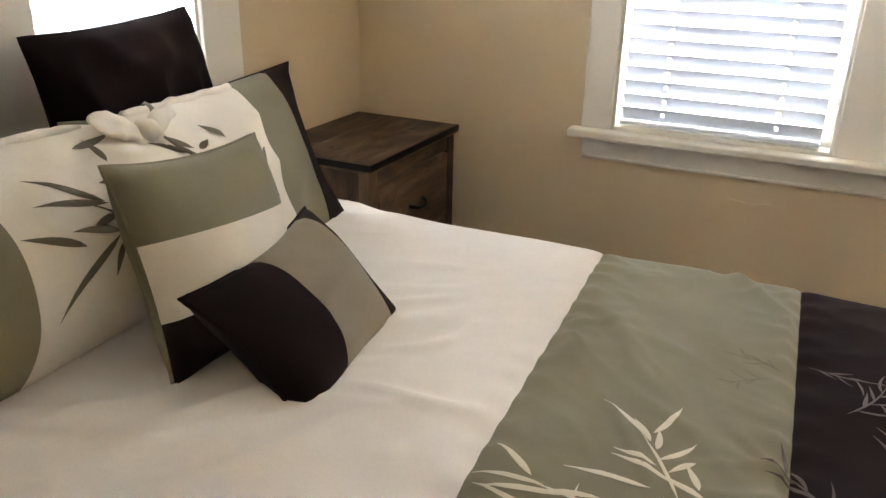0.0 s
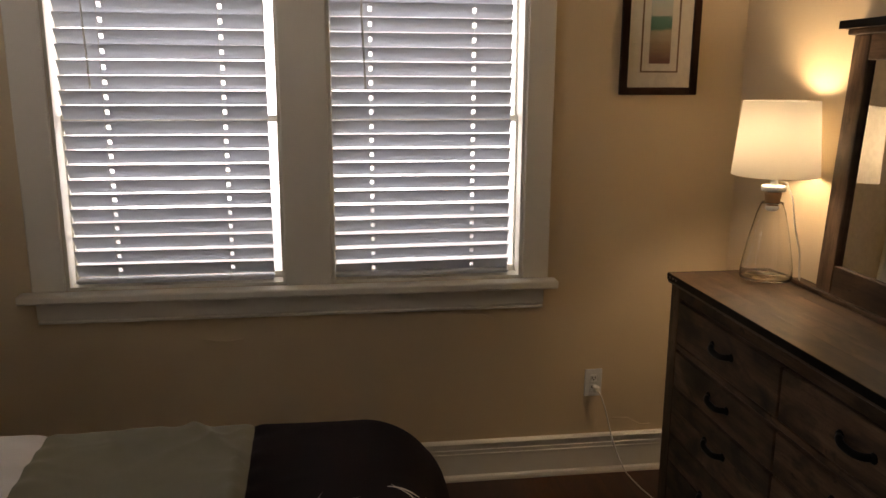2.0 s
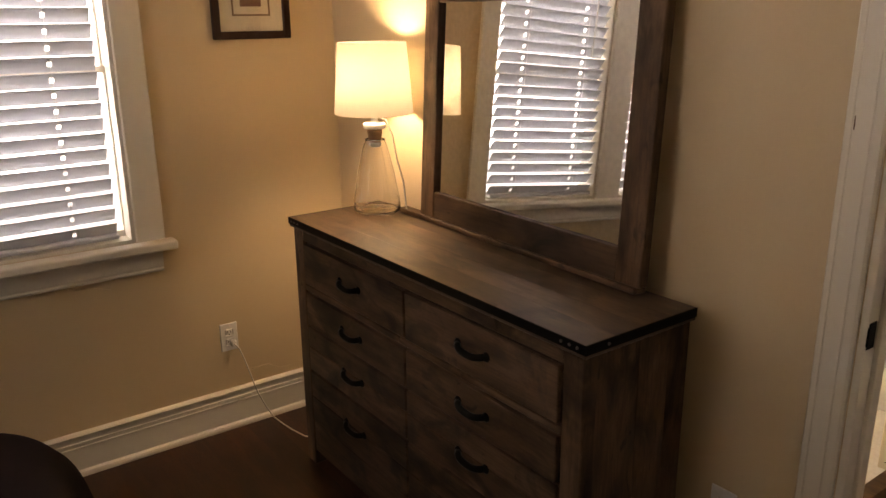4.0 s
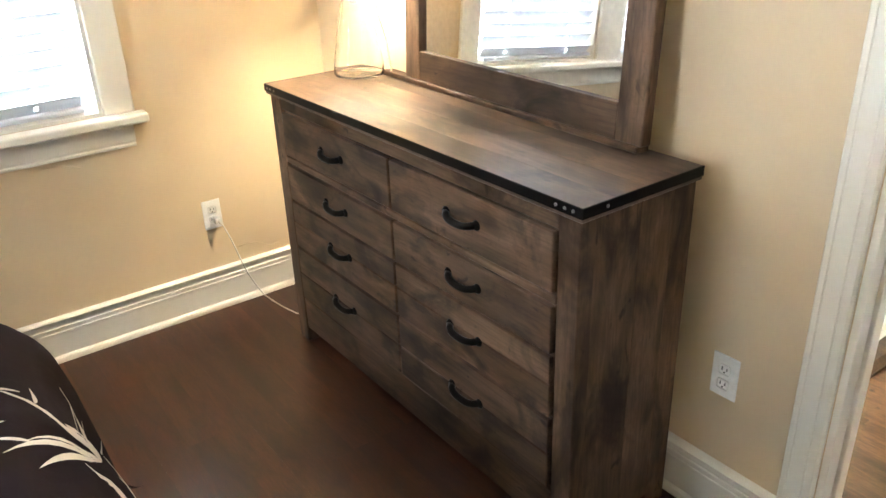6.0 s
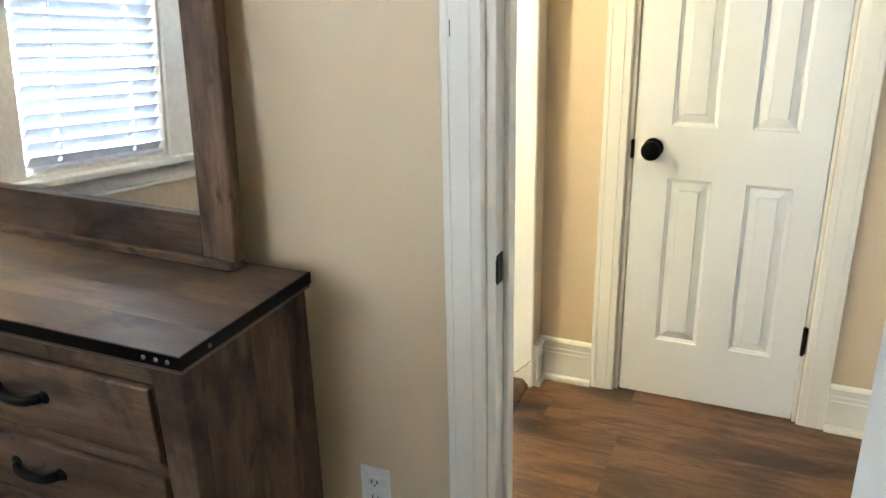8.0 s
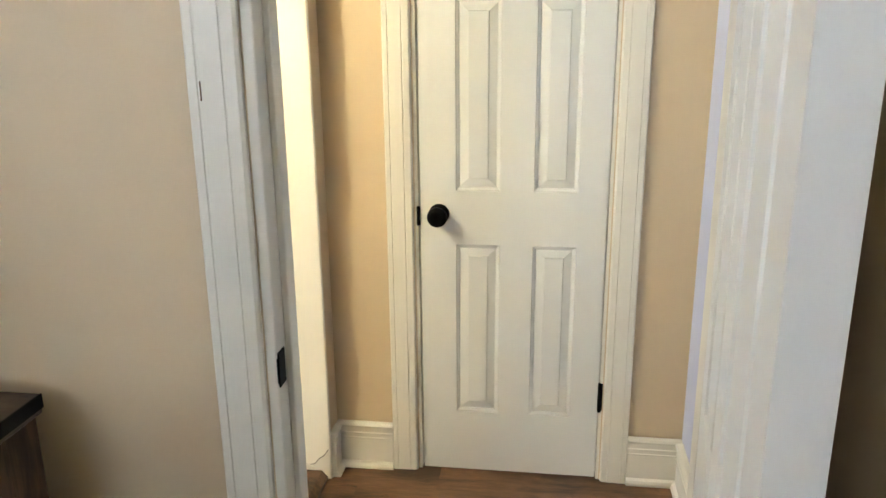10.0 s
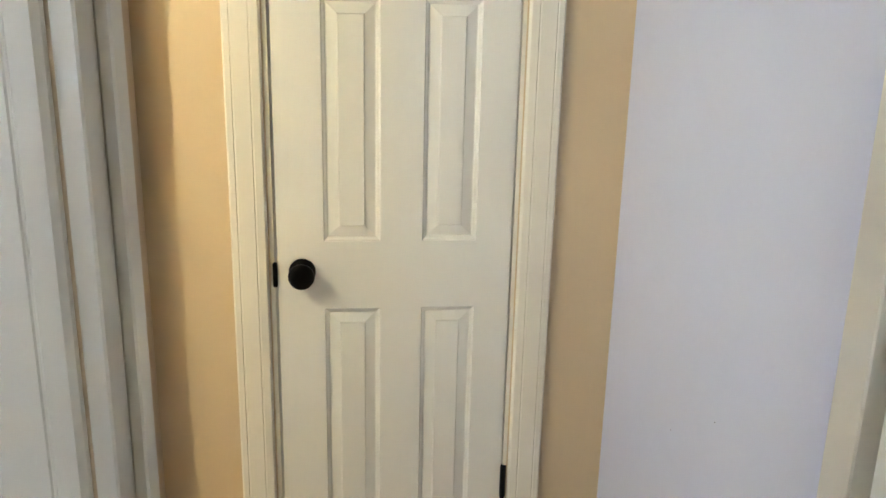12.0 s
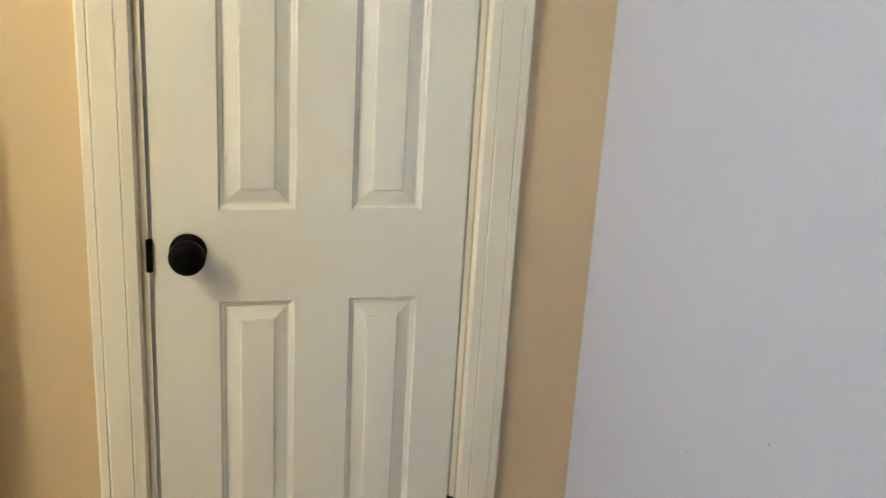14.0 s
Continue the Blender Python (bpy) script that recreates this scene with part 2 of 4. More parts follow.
def seascape():
    """Painted beach: pale sky, green sea, brown sand."""
    n = Nodes("beach_print", 0.6)
    sep = n.t.nodes.new("ShaderNodeSeparateXYZ")
    n.link(n.geo.outputs["Generated"], sep.inputs[0])
    wob = n.noise(n.coords((20, 20, 60)), 1.0, 4)
    ad = n.node("ShaderNodeMath")
    ad.operation = "MULTIPLY_ADD"
    n.link(wob, ad.inputs[0])
    ad.inputs[1].default_value = 0.16
    n.link(sep.outputs["Z"], ad.inputs[2])
    n.colour(n.ramp(ad.outputs[0], (0.12, (0.16, 0.07, 0.05)), (0.26, (0.30, 0.20, 0.12)), (0.44, (0.40, 0.33, 0.22)),
                    (0.50, (0.03, 0.16, 0.10)), (0.62, (0.08, 0.22, 0.16)), (0.66, (0.50, 0.50, 0.42)), (0.82, (0.42, 0.50, 0.46)), (0.95, (0.16, 0.30, 0.28))))
    return n.m


SEA = seascape()
GLOW = bpy.data.materials.new("overcast_sky_backdrop")
GLOW.use_nodes = True
GLOW.node_tree.nodes["Principled BSDF"].inputs["Emission Color"].default_value = (0.84, 0.92, 1.0, 1)
GLOW.node_tree.nodes["Principled BSDF"].inputs["Emission Strength"].default_value = 2.8


# ---------------------------------------------------------------- building helpers
BASE = {}


def box(bm, x0, x1, y0, y1, z0, z1, bevel=0.0, seg=1):
    """Adds a box to bm, its edges rounded by bevel."""
    r = bmesh.ops.create_cube(bm, size=1.0, matrix=Matrix.Translation(((x0 + x1) / 2, (y0 + y1) / 2, (z0 + z1) / 2)) @ Matrix.Diagonal((abs(x1 - x0), abs(y1 - y0), abs(z1 - z0), 1)))
    if bevel:
        edges = {e for v in r["verts"] for e in v.link_edges}
        bmesh.ops.bevel(bm, geom=list(edges), offset=bevel, segments=seg, affect="EDGES", profile=0.5)
    return bm


def boxes(*specs, bevel=0.0, seg=1):
    bm = bmesh.new()
    for s in specs:
        box(bm, *s, bevel=bevel, seg=seg)
    return bm


def finish(name, bm, mats, smooth=False):
    me = bpy.data.meshes.new(name)
    bmesh.ops.recalc_face_normals(bm, faces=bm.faces[:])
    bm.to_mesh(me)
    bm.free()
    for m in mats if isinstance(mats, (list, tuple)) else [mats]:
        me.materials.append(m)
    if smooth:
        me.polygons.foreach_set("use_smooth", [True] * len(me.polygons))
    return me


def structure(name, bm, mats, label, category, smooth=False):
    ob = new(name, finish(name, bm, mats, smooth))
    BASE[ob] = Vector((0, 0, 0))
    return tagged(ob, label, category, kind="structure")


def thing(name, at, label, category, group="", kind=""):
    ob = new(name)
    ob.location = at
    ob.empty_display_size = 0.1
    BASE[ob] = Vector(at)
    return tagged(ob, label, category, group, kind)


def part(name, bm, mats, parent, label="", smooth=False, local=False):
    """One mesh under a thing or a part; bm in room coordinates unless local."""
    if not local:
        bmesh.ops.translate(bm, vec=-BASE[parent], verts=bm.verts[:])
    ob = new(name, finish(name, bm, mats, smooth))
    ob.parent = parent
    BASE[ob] = BASE[parent]
    return tagged(ob, label) if label else ob


def lathe(bm, profile, centre, seg=32, closed=False):
    rings = []
    for r, z in profile:
        rings.append([bm.verts.new((centre[0] + r * math.cos(a * math.tau / seg), centre[1] + r * math.sin(a * math.tau / seg), centre[2] + z)) for a in range(seg)])
    for a, b in zip(rings, rings[1:]):
        for i in range(seg):
            bm.faces.new((a[i], a[(i + 1) % seg], b[(i + 1) % seg], b[i]))
    if closed:
        bm.faces.new(rings[0])
        bm.faces.new(rings[-1])
    return bm


def tube(bm, pts, r, seg=8):
    pts = [Vector(p) for p in pts]
    rings = []
    for i, p in enumerate(pts):
        d = (pts[min(i + 1, len(pts) - 1)] - pts[max(i - 1, 0)]).normalized()
        u = d.orthogonal().normalized()
        if rings:
            u = (u0 - d * u0.dot(d)).normalized()
        u0 = u
        w = d.cross(u)
        rings.append([bm.verts.new(p + r * (u * math.cos(k * math.tau / seg) + w * math.sin(k * math.tau / seg))) for k in range(seg)])
    for a, b in zip(rings, rings[1:]):
        for k in range(seg):
            bm.faces.new((a[k], a[(k + 1) % seg], b[(k + 1) % seg], b[k]))
    bm.faces.new(rings[0])
    bm.faces.new(rings[-1])
    return bm


def sweep(bm, profile, p0, p1, out, up=(0, 0, 1)):
    """Extrudes profile, pairs (out, up) in metres, from p0 to p1."""
    p0, p1, out, up = Vector(p0), Vector(p1), Vector(out), Vector(up)
    a = [bm.verts.new(p0 + out * o + up * u) for o, u in profile]
    b = [bm.verts.new(p1 + out * o + up * u) for o, u in profile]
    k = len(profile)
    for i in range(k):
        bm.faces.new((a[i], a[(i + 1) % k], b[(i + 1) % k], b[i]))
    bm.faces.new(a)
    bm.faces.new(b)
    return bm


# ---------------------------------------------------------------- structure
XW, YS, H = -3.76, -3.50, 2.6      # head wall, rear wall, ceiling
HX, HY0, HY1 = 1.36, -3.14, -1.94  # hall: far wall, side walls
T = 0.13
TE = 0.088                         # wall between bedroom and hall
WA, WB, WC, WD = -2.60, -1.80, -1.625, -0.875  # the two sashes of the double window
WZ0, WZ1 = 0.865, 2.12
VA, VB = -1.62, -1.0               # window of the head wall
DA, DB, DH = -2.230, -2.955, 2.04  # bedroom doorway
KA, KB, KH = -2.237, -2.868, 2.04  # hall door
BX0, BX1 = 0.35, 1.26              # bathroom opening
BE = HX + 0.35                     # bathroom far wall


def holed(spans, lo, hi):
    """Blocks of a wall from lo to hi that leave spans (a, b, z0, z1) open: yields a, b, z0, z1."""
    at = lo
    for a, b, z0, z1 in sorted(spans):
        yield at, a, 0, H
        if z0 > 0:
            yield a, b, 0, z0
        yield a, b, z1, H
        at = b
    yield at, hi, 0, H


def wall_y(name, x0, x1, y0, y1, holes, label, mat=None):
    bm = bmesh.new()
    for a, b, z0, z1 in holed(holes, x0, x1):
        box(bm, a, b, y0, y1, z0, z1)
    return structure(name, bm, mat or WALL, label, "wall")


def wall_x(name, y0, y1, x0, x1, holes, label, mat=None):
    bm = bmesh.new()
    for a, b, z0, z1 in holed(holes, y0, y1):
        box(bm, x0, x1, a, b, z0, z1)
    return structure(name, bm, mat or WALL, label, "wall")


wall_north = wall_y("wall_north", XW, 0, 0, T, [(WA, WB, WZ0, WZ1), (WC, WD, WZ0, WZ1)], "tan painted plaster wall with a double window")
wall_x("wall_west", YS, T, XW - T, XW, [(VA, VB, WZ0, WZ1)], "tan painted plaster wall behind the bed")
wall_x("wall_east", YS - T, T, 0, TE, [(DB, DA, 0, DH)], "tan painted plaster wall behind the dresser")
wall_y("wall_south", XW - T, 0, YS - T, YS, [], "tan painted plaster wall closing the bedroom")
wall_x("wall_hall_east", HY0 - T, HY1, HX, HX + T, [(KB, KA, 0, KH)], "tan painted plaster hall wall round the closet door")
wall_hall_south = wall_y("wall_hall_south", TE, HX, HY0 - T, HY0, [], "pale bluish white hall side wall", BLUEWALL)
wall_y("wall_hall_north", TE, BE, HY1, HY1 + T, [(BX0, BX1, 0, 2.04)], "tan plaster hall wall with the bathroom opening")
bath_wall = wall_x("wall_bathroom_east", HY1, 0.4, BE, BE + T, [], "white tiled bathroom wall", GROUT)
wall_y("wall_bathroom_north", TE, BE + T, 0.4, 0.4 + T, [], "pale bathroom wall", BLUEWALL)
# Wall block added to keep window light from the space behind the open door.
wall_y("wall_closet_return", -1.02, 0, -3.05, YS, [], "added tan wall block that darkens the space behind the open door")
structure("wall_closet", boxes((HX + T + 0.5, HX + T + 0.6, HY0 - T, HY1, 0, H)), WALL, "plain closet back wall", "wall")
structure("ceiling", boxes((XW - T, HX + 0.75, YS - T, 0.53, H, H + 0.1)), CEIL, "plain off-white ceiling", "ceiling")
floor = structure("floor", boxes((XW - T, 0.02, YS - T, T, -0.12, -0.014)), FLOORW, "dark reddish brown hardwood plank floor", "floor")
floor_hall = structure("floor_hall", boxes((0.02, HX + 0.75, HY0 - T, HY1 + 0.04, -0.12, -0.014)), HALLW, "brown wood-look laminate plank hall floor", "floor")
floor_bath = structure("floor_bathroom", boxes((0.02, BE + T, HY1 + 0.04, 0.53, -0.12, 0.012)), TILE, "pale tiled bathroom floor", "floor")
structure("backdrop_north", boxes((-9, 6, 2.4, 2.45, -0.6, 5.5)), GLOW, "bright overcast sky outside the windows", "sky")
structure("backdrop_west", boxes((-6.25, -6.2, -7, 2.3, -0.6, 5.5)), GLOW, "bright overcast sky outside the windows", "sky")

# nail holes and hairline ridges in the plaster
for x, z in ((0.929, 0.690), (0.740, 0.805)):
    part("nail_hole", boxes((x - 0.0009, x + 0.0009, HY0, HY0 + 0.0008, z - 0.0011, z + 0.0011)), CRACK, wall_hall_south)
for pts in (((-1.106, 0.724), (-1.045, 0.721), (-0.984, 0.7)), ((-0.468, 0.236), (-0.395, 0.236), (-0.339, 0.203), (-0.293, 0.204)), ((-2.12, 0.654), (-2.027, 0.645), (-1.969, 0.657))):
    part("plaster_ridge", tube(bmesh.new(), [(x, 0.0006, z) for x, z in pts], 0.0016, 6), WALL, wall_north, smooth=True)

BASEP = [(0, 0), (0.030, 0), (0.0305, 0.010), (0.027, 0.019), (0.020, 0.024), (0.0175, 0.025), (0.0175, 0.1105), (0.020, 0.1125), (0.020, 0.119), (0.0172, 0.1205),
         (0.0172, 0.1285), (0.020, 0.1302), (0.020, 0.1367), (0.0165, 0.1395), (0.0165, 0.1562), (0.024, 0.16), (0.026, 0.1674), (0.018, 0.173), (0, 0.1748)]


def baseboard(name, p0, p1, out, parent_label="cream painted baseboard with a ridged top and shoe moulding"):
    bm = sweep(bmesh.new(), BASEP, p0, p1, out)
    return structure(name, bm, TRIM, parent_label, "baseboard")


baseboard("baseboard_north", (XW, 0, 0), (-0.03, 0, 0), (0, -1, 0))
baseboard("baseboard_east_a", (0, -0.0, 0), (0, DA + 0.083, 0), (-1, 0, 0))
baseboard("baseboard_east_b", (0, DB - 0.083, 0), (0, YS + 0.03, 0), (-1, 0, 0))
baseboard("baseboard_west", (XW, -0.03, 0), (XW, YS, 0), (1, 0, 0))
baseboard("baseboard_south", (XW + 0.03, YS, 0), (0, YS, 0), (0, 1, 0))
baseboard("baseboard_hall_a", (HX, HY1 - 0.002, 0), (HX, KA + 0.092, 0), (-1, 0, 0))
baseboard("baseboard_hall_b", (HX, KB - 0.092, 0), (HX, HY0, 0), (-1, 0, 0))
baseboard("baseboard_hall_south", (TE, HY0, 0), (HX - 0.03, HY0, 0), (0, 1, 0))
baseboard("baseboard_hall_return", (HX - 0.03, HY1, 0), (BX1 + 0.004, HY1, 0), (0, -1, 0))


# windows: casing, stool, apron, sash, glass
def window(name, label, spans, place, outer_l, outer_r, over_l, over_r):
    """Built along a local x axis, the room on the side of negative y, then set by place. spans: the openings; over: the stool past the casing."""
    w = new(name)
    w.matrix_world = place
    BASE[w] = Vector((0, 0, 0))
    tagged(w, label, "window", kind="structure")
    x0, x1 = spans[0][0], spans[-1][1]
    edges = [(x0 - outer_l, x0)] + [(a[1], b[0]) for a, b in zip(spans, spans[1:])] + [(x1, x1 + outer_r)]
    for a, b in edges:
        part("casing", boxes((a, b, -0.020, -0.001, WZ0 + 0.001, WZ1), bevel=0.004), TRIM, w, local=True)
    part("head_casing", boxes((x0 - outer_l, x1 + outer_r, -0.022, -0.001, WZ1 + 0.001, WZ1 + 0.12), bevel=0.004), TRIM, w, local=True)
    part("stool", boxes((x0 - outer_l - over_l, x1 + outer_r + over_r, -0.070, -0.001, WZ0 - 0.034, WZ0), bevel=0.008, seg=2), TRIM, w, local=True)
    part("apron", sweep(bmesh.new(), [(0, 0), (0.016, 0), (0.019, 0.003), (0.019, 0.009), (0.014, 0.013), (0.014, 0.018), (0.024, 0.022), (0.024, 0.085), (0, 0.085)],
                        (x0 - outer_l + 0.012, -0.001, WZ0 - 0.122), (x1 + outer_r - 0.018, -0.001, WZ0 - 0.122), (0, -1, 0)), TRIM, w, local=True)
    for a, b in spans:
        part("jamb_lining", boxes((a, a + 0.012, -0.001, 0.125, WZ0, WZ1), (b - 0.012, b, -0.001, 0.125, WZ0, WZ1), (a, b, -0.001, 0.125, WZ1 - 0.012, WZ1)), TRIM, w, local=True)
        part("sill", boxes((a, b, -0.001, 0.14, WZ0 - 0.0, WZ0 + 0.012)), TRIM, w, local=True)
        zm = (WZ0 + WZ1) / 2
        for z0, z1, y in ((WZ0 + 0.012, zm + 0.012, 0.075), (zm - 0.012, WZ1 - 0.012, 0.105)):
            sash = part("sash", boxes((a + 0.012, a + 0.019, y, y + 0.028, z0, z1), (b - 0.019, b - 0.012, y, y + 0.028, z0, z1),
                                      (a + 0.019, b - 0.019, y, y + 0.028, z0, z0 + 0.024), (a + 0.019, b - 0.019, y, y + 0.028, z1 - 0.024, z1)), TRIM, w, local=True)
            pane = part("pane", boxes((a + 0.019, b - 0.019, y + 0.012, y + 0.016, z0 + 0.024, z1 - 0.024)), GLASS, sash, local=True)
            pane.visible_shadow = False
    return w


window("window_1", "cream painted double window with flat casing and deep stool", [(WA, WB), (WC, WD)], Matrix(), 0.118, 0.105, 0.042, 0.032)
west_place = pose(XW, 0, 0, 0, 0, 90)
window("window_2", "cream painted window behind the bed", [(VA, VB)], west_place, 0.19, 0.19, 0.035, 0.035)


# venetian blinds
def blind(label, a, b, place, wand_x, droop, gap_l=0.030, gap_r=0.046, slope=56):
    ob = new("venetian_blind")
    ob.matrix_world = place
    BASE[ob] = Vector((0, 0, 0))
    tagged(ob, label, "blind", "window blinds")
    a, b = a + gap_l, b - gap_r
    y, tilt, width, pitch = 0.036, radians(slope), 0.060, 0.0534
    part("headrail", boxes((a - 0.006, b + 0.006, 0.006, 0.062, WZ1 - 0.075, WZ1 - 0.016), bevel=0.003), SLAT, ob, local=True)
    me = None
    n = int((WZ1 - 0.09 - WZ0 - 0.045) / pitch)
    rnd = random.Random(label)
    for i in range(n):
        if me is None:
            bm = bmesh.new()
            ss = [-0.5, -0.34, -0.17, 0.17, 0.34, 0.5]
            holes = [a + (b - a) * f for f in (0.215, 0.785)]
            xs = sorted([a, b, *[h + d for h in holes for d in (-0.007, 0.007)]])
            vt = [[bm.verts.new((x, q * width, 0.003 * (1 - 4 * q * q))) for x in xs] for q in ss]
            vb = [[bm.verts.new((x, q * width, 0.003 * (1 - 4 * q * q) - 0.0028)) for x in xs] for q in ss]
            for i0 in range(len(ss) - 1):
                for j0 in range(len(xs) - 1):
                    if i0 == 2 and j0 in (1, 3):
                        for (p, q), (r, t) in (((i0, j0), (i0, j0 + 1)), ((i0 + 1, j0), (i0 + 1, j0 + 1)), ((i0, j0), (i0 + 1, j0)), ((i0, j0 + 1), (i0 + 1, j0 + 1))):
                            bm.faces.new((vt[p][q], vt[r][t], vb[r][t], vb[p][q]))
                        continue
                    for g in (vt, vb):
                        bm.faces.new((g[i0][j0], g[i0][j0 + 1], g[i0 + 1][j0 + 1], g[i0 + 1][j0]))
            for i0 in (0, -1):
                for j0 in range(len(xs) - 1):
                    bm.faces.new((vt[i0][j0], vt[i0][j0 + 1], vb[i0][j0 + 1], vb[i0][j0]))
            for j0 in (0, -1):
                for i0 in range(len(ss) - 1):
                    bm.faces.new((vt[i0][j0], vt[i0 + 1][j0], vb[i0 + 1][j0], vb[i0][j0]))
            me = finish("slat", bm, SLAT)
        sl = new("slat", me)
        sl.parent = ob
        z = WZ0 + 0.066 + i * pitch
        sag = droop * max(0.0, 1 - i / 5)
        sl.location = (0, y, z)
        sl.rotation_euler = (-tilt + rnd.uniform(-0.012, 0.012), sag + rnd.uniform(-0.0009, 0.0009), 0)
    part("bottom_rail", boxes((a, b, y - 0.025, y + 0.025, WZ0 + 0.020, WZ0 + 0.036), bevel=0.004), SLAT, ob, local=True)
    for f in (0.215, 0.785):
        x = a + (b - a) * f
        part("ladder_cord", tube(tube(bmesh.new(), [(x - 0.004, y - 0.024, WZ0 + 0.03), (x - 0.004, y - 0.024, WZ1 - 0.07)], 0.0012, 5),
                                 [(x + 0.006, y + 0.024, WZ0 + 0.03), (x + 0.006, y + 0.024, WZ1 - 0.07)], 0.0012, 5), WHITEP, ob, local=True)
    if wand_x:
        x = a + (b - a) * wand_x
        part("tilt_wand", tube(bmesh.new(), [(x, -0.004, WZ1 - 0.09), (x + 0.008, -0.008, WZ1 - 0.30), (x + 0.016, -0.010, 1.60)], 0.004, 6), WHITEP, ob, "clear tilt wand", local=True)
    return ob


blind("white horizontal slat blind, slats tilted almost shut", WA, WB, Matrix(), 0.14, 0.0)
blind("white horizontal slat blind with a sagging lowest slat", WC, WD, Matrix(), 0.16, -0.012, 0.014, 0.050)
blind("white slat blind behind the bed pillows", VA, VB, west_place, 0, 0.0, slope=42)

# ---------------------------------------------------------------- doors
CASP = [(0, 0), (0, 0.016), (0.004, 0.019), (0.016, 0.019), (0.0175, 0.0172), (0.0195, 0.0172), (0.021, 0.0185), (0.058, 0.0175), (0.0595, 0.0158), (0.0615, 0.0158), (0.063, 0.0168), (0.080, 0.0145), (0.085, 0.009), (0.085, 0)]


def casing_x(x, out, y_in, y_dir, z1, width=1.0):
    """Upright casing on a wall x: from the jamb y_in outwards along y_dir."""
    bm = bmesh.new()
    return sweep(bm, [((0.085 - c) * width, t) for c, t in CASP], (x, y_in + y_dir * 0.004, 0), (x, y_in + y_dir * 0.004, z1), (0, y_dir, 0), (out, 0, 0))


def panel_leaf(width, height, thick, cols, rows, field=0.040):
    """A moulded panel door leaf: hinge edge at the origin, width along +y, thickness along +x, panels on both faces."""
    bm = bmesh.new()
    ys = sorted({0, width, *[v for c in cols for v in c]})
    zs = sorted({0.006, height, *[v for r in rows for v in r]})
    for x, sgn in ((0, 1), (thick, -1)):
        grid = {(y, z): bm.verts.new((x, y, z)) for y in ys for z in zs}
        for y0, y1 in zip(ys, ys[1:]):
            for z0, z1 in zip(zs, zs[1:]):
                ring = [grid[y0, z0], grid[y1, z0], grid[y1, z1], grid[y0, z1]]
                if (y0, y1) in cols and (z0, z1) in rows:
                    for inset, depth in ((0.003, 0.0050), (0.009, 0.0072), (0.011, 0.0100), (0.014, 0.0102), (field - 0.002, 0.0040), (field, 0.0012), (field + 0.002, 0.0008)):
                        nxt = [bm.verts.new((x + sgn * depth, yy, zz)) for yy, zz in ((y0 + inset, z0 + inset), (y1 - inset, z0 + inset), (y1 - inset, z1 - inset), (y0 + inset, z1 - inset))]
                        for k in range(4):
                            bm.faces.new((ring[k], ring[(k + 1) % 4], nxt[(k + 1) % 4], nxt[k]))
                        ring = nxt
                bm.faces.new(ring)
    for pts in ([(0, 0.006), (width, 0.006)], [(0, height), (width, height)], [(0, 0.006), (0, height)], [(width, 0.006), (width, height)]):
        q = [bm.verts.new((0, *pts[0])), bm.verts.new((0, *pts[1])), bm.verts.new((thick, *pts[1])), bm.verts.new((thick, *pts[0]))]
        bm.faces.new(q)
    bmesh.ops.remove_doubles(bm, verts=bm.verts[:], dist=1e-5)
    return bm


def moved(bm, m):
    bmesh.ops.transform(bm, matrix=m, verts=bm.verts[:])
    return bm


def knob(bm, r=0.033):
    """A round door knob on its rose, pointing along -x from the origin."""
    lathe(bm, [(0, 0), (0.034, 0), (0.034, 0.004), (0.028, 0.010), (0.013, 0.014), (0.012, 0.030), (0.020, 0.034), (r * 0.92, 0.042), (r, 0.050), (r * 0.95, 0.058), (r * 0.72, 0.064), (r * 0.3, 0.066), (0, 0.066)], (0, 0, 0), 28)
    return moved(bm, pose(0, 0, 0, 0, -90, 0))


# hall closet door
d2 = thing("door_2", (HX, (KA + KB) / 2, 0), "closed white six-panel hall closet door with black knob", "door", kind="structure")
LW = KA - KB - 0.031
cols2 = [(0.093, 0.233), (0.340, 0.483)]
rows2 = [(0.232, 0.838), (1.018, 1.612), (1.690, 1.905)]
leaf = part("leaf", moved(panel_leaf(LW, 2.025, 0.035, [(round(a, 4), round(b, 4)) for a, b in cols2], rows2), pose(HX + 0.004, KB + 0.014, 0.0)), DOORW, d2)
part("knob", moved(knob(bmesh.new()), pose(HX + 0.004, -2.316, 0.940)), BLACKM, leaf, "black round door knob", smooth=True)
part("latch", boxes((HX - 0.004, HX + 0.008, KA - 0.017, KA - 0.005, 0.900, 0.965), bevel=0.003), BLACKM, leaf, "black latch plate")
for z in (0.315, 1.80):
    hb = boxes((HX - 0.002, HX + 0.012, KB + 0.0, KB + 0.016, z - 0.05, z + 0.05), bevel=0.002)
    part("hinge", tube(hb, [(HX - 0.006, KB + 0.010, z - 0.052), (HX - 0.006, KB + 0.010, z + 0.052)], 0.006, 8), BLACKM, leaf, "black hinge")
for y, sgn in ((KA, 1), (KB, -1)):
    part("casing", casing_x(HX, -1, y, sgn, KH + 0.004, 1.03), TRIM, d2)
part("head_casing", boxes((HX - 0.018, HX, KB - 0.092, KA + 0.092, KH + 0.006, KH + 0.095), bevel=0.004), TRIM, d2)
part("jamb", boxes((HX + 0.001, HX + T, KA - 0.010, KA + 0.002, 0, KH), (HX + 0.001, HX + T, KB - 0.002, KB + 0.010, 0, KH), (HX + 0.001, HX + T, KB, KA, KH - 0.010, KH + 0.002)), TRIM, d2)

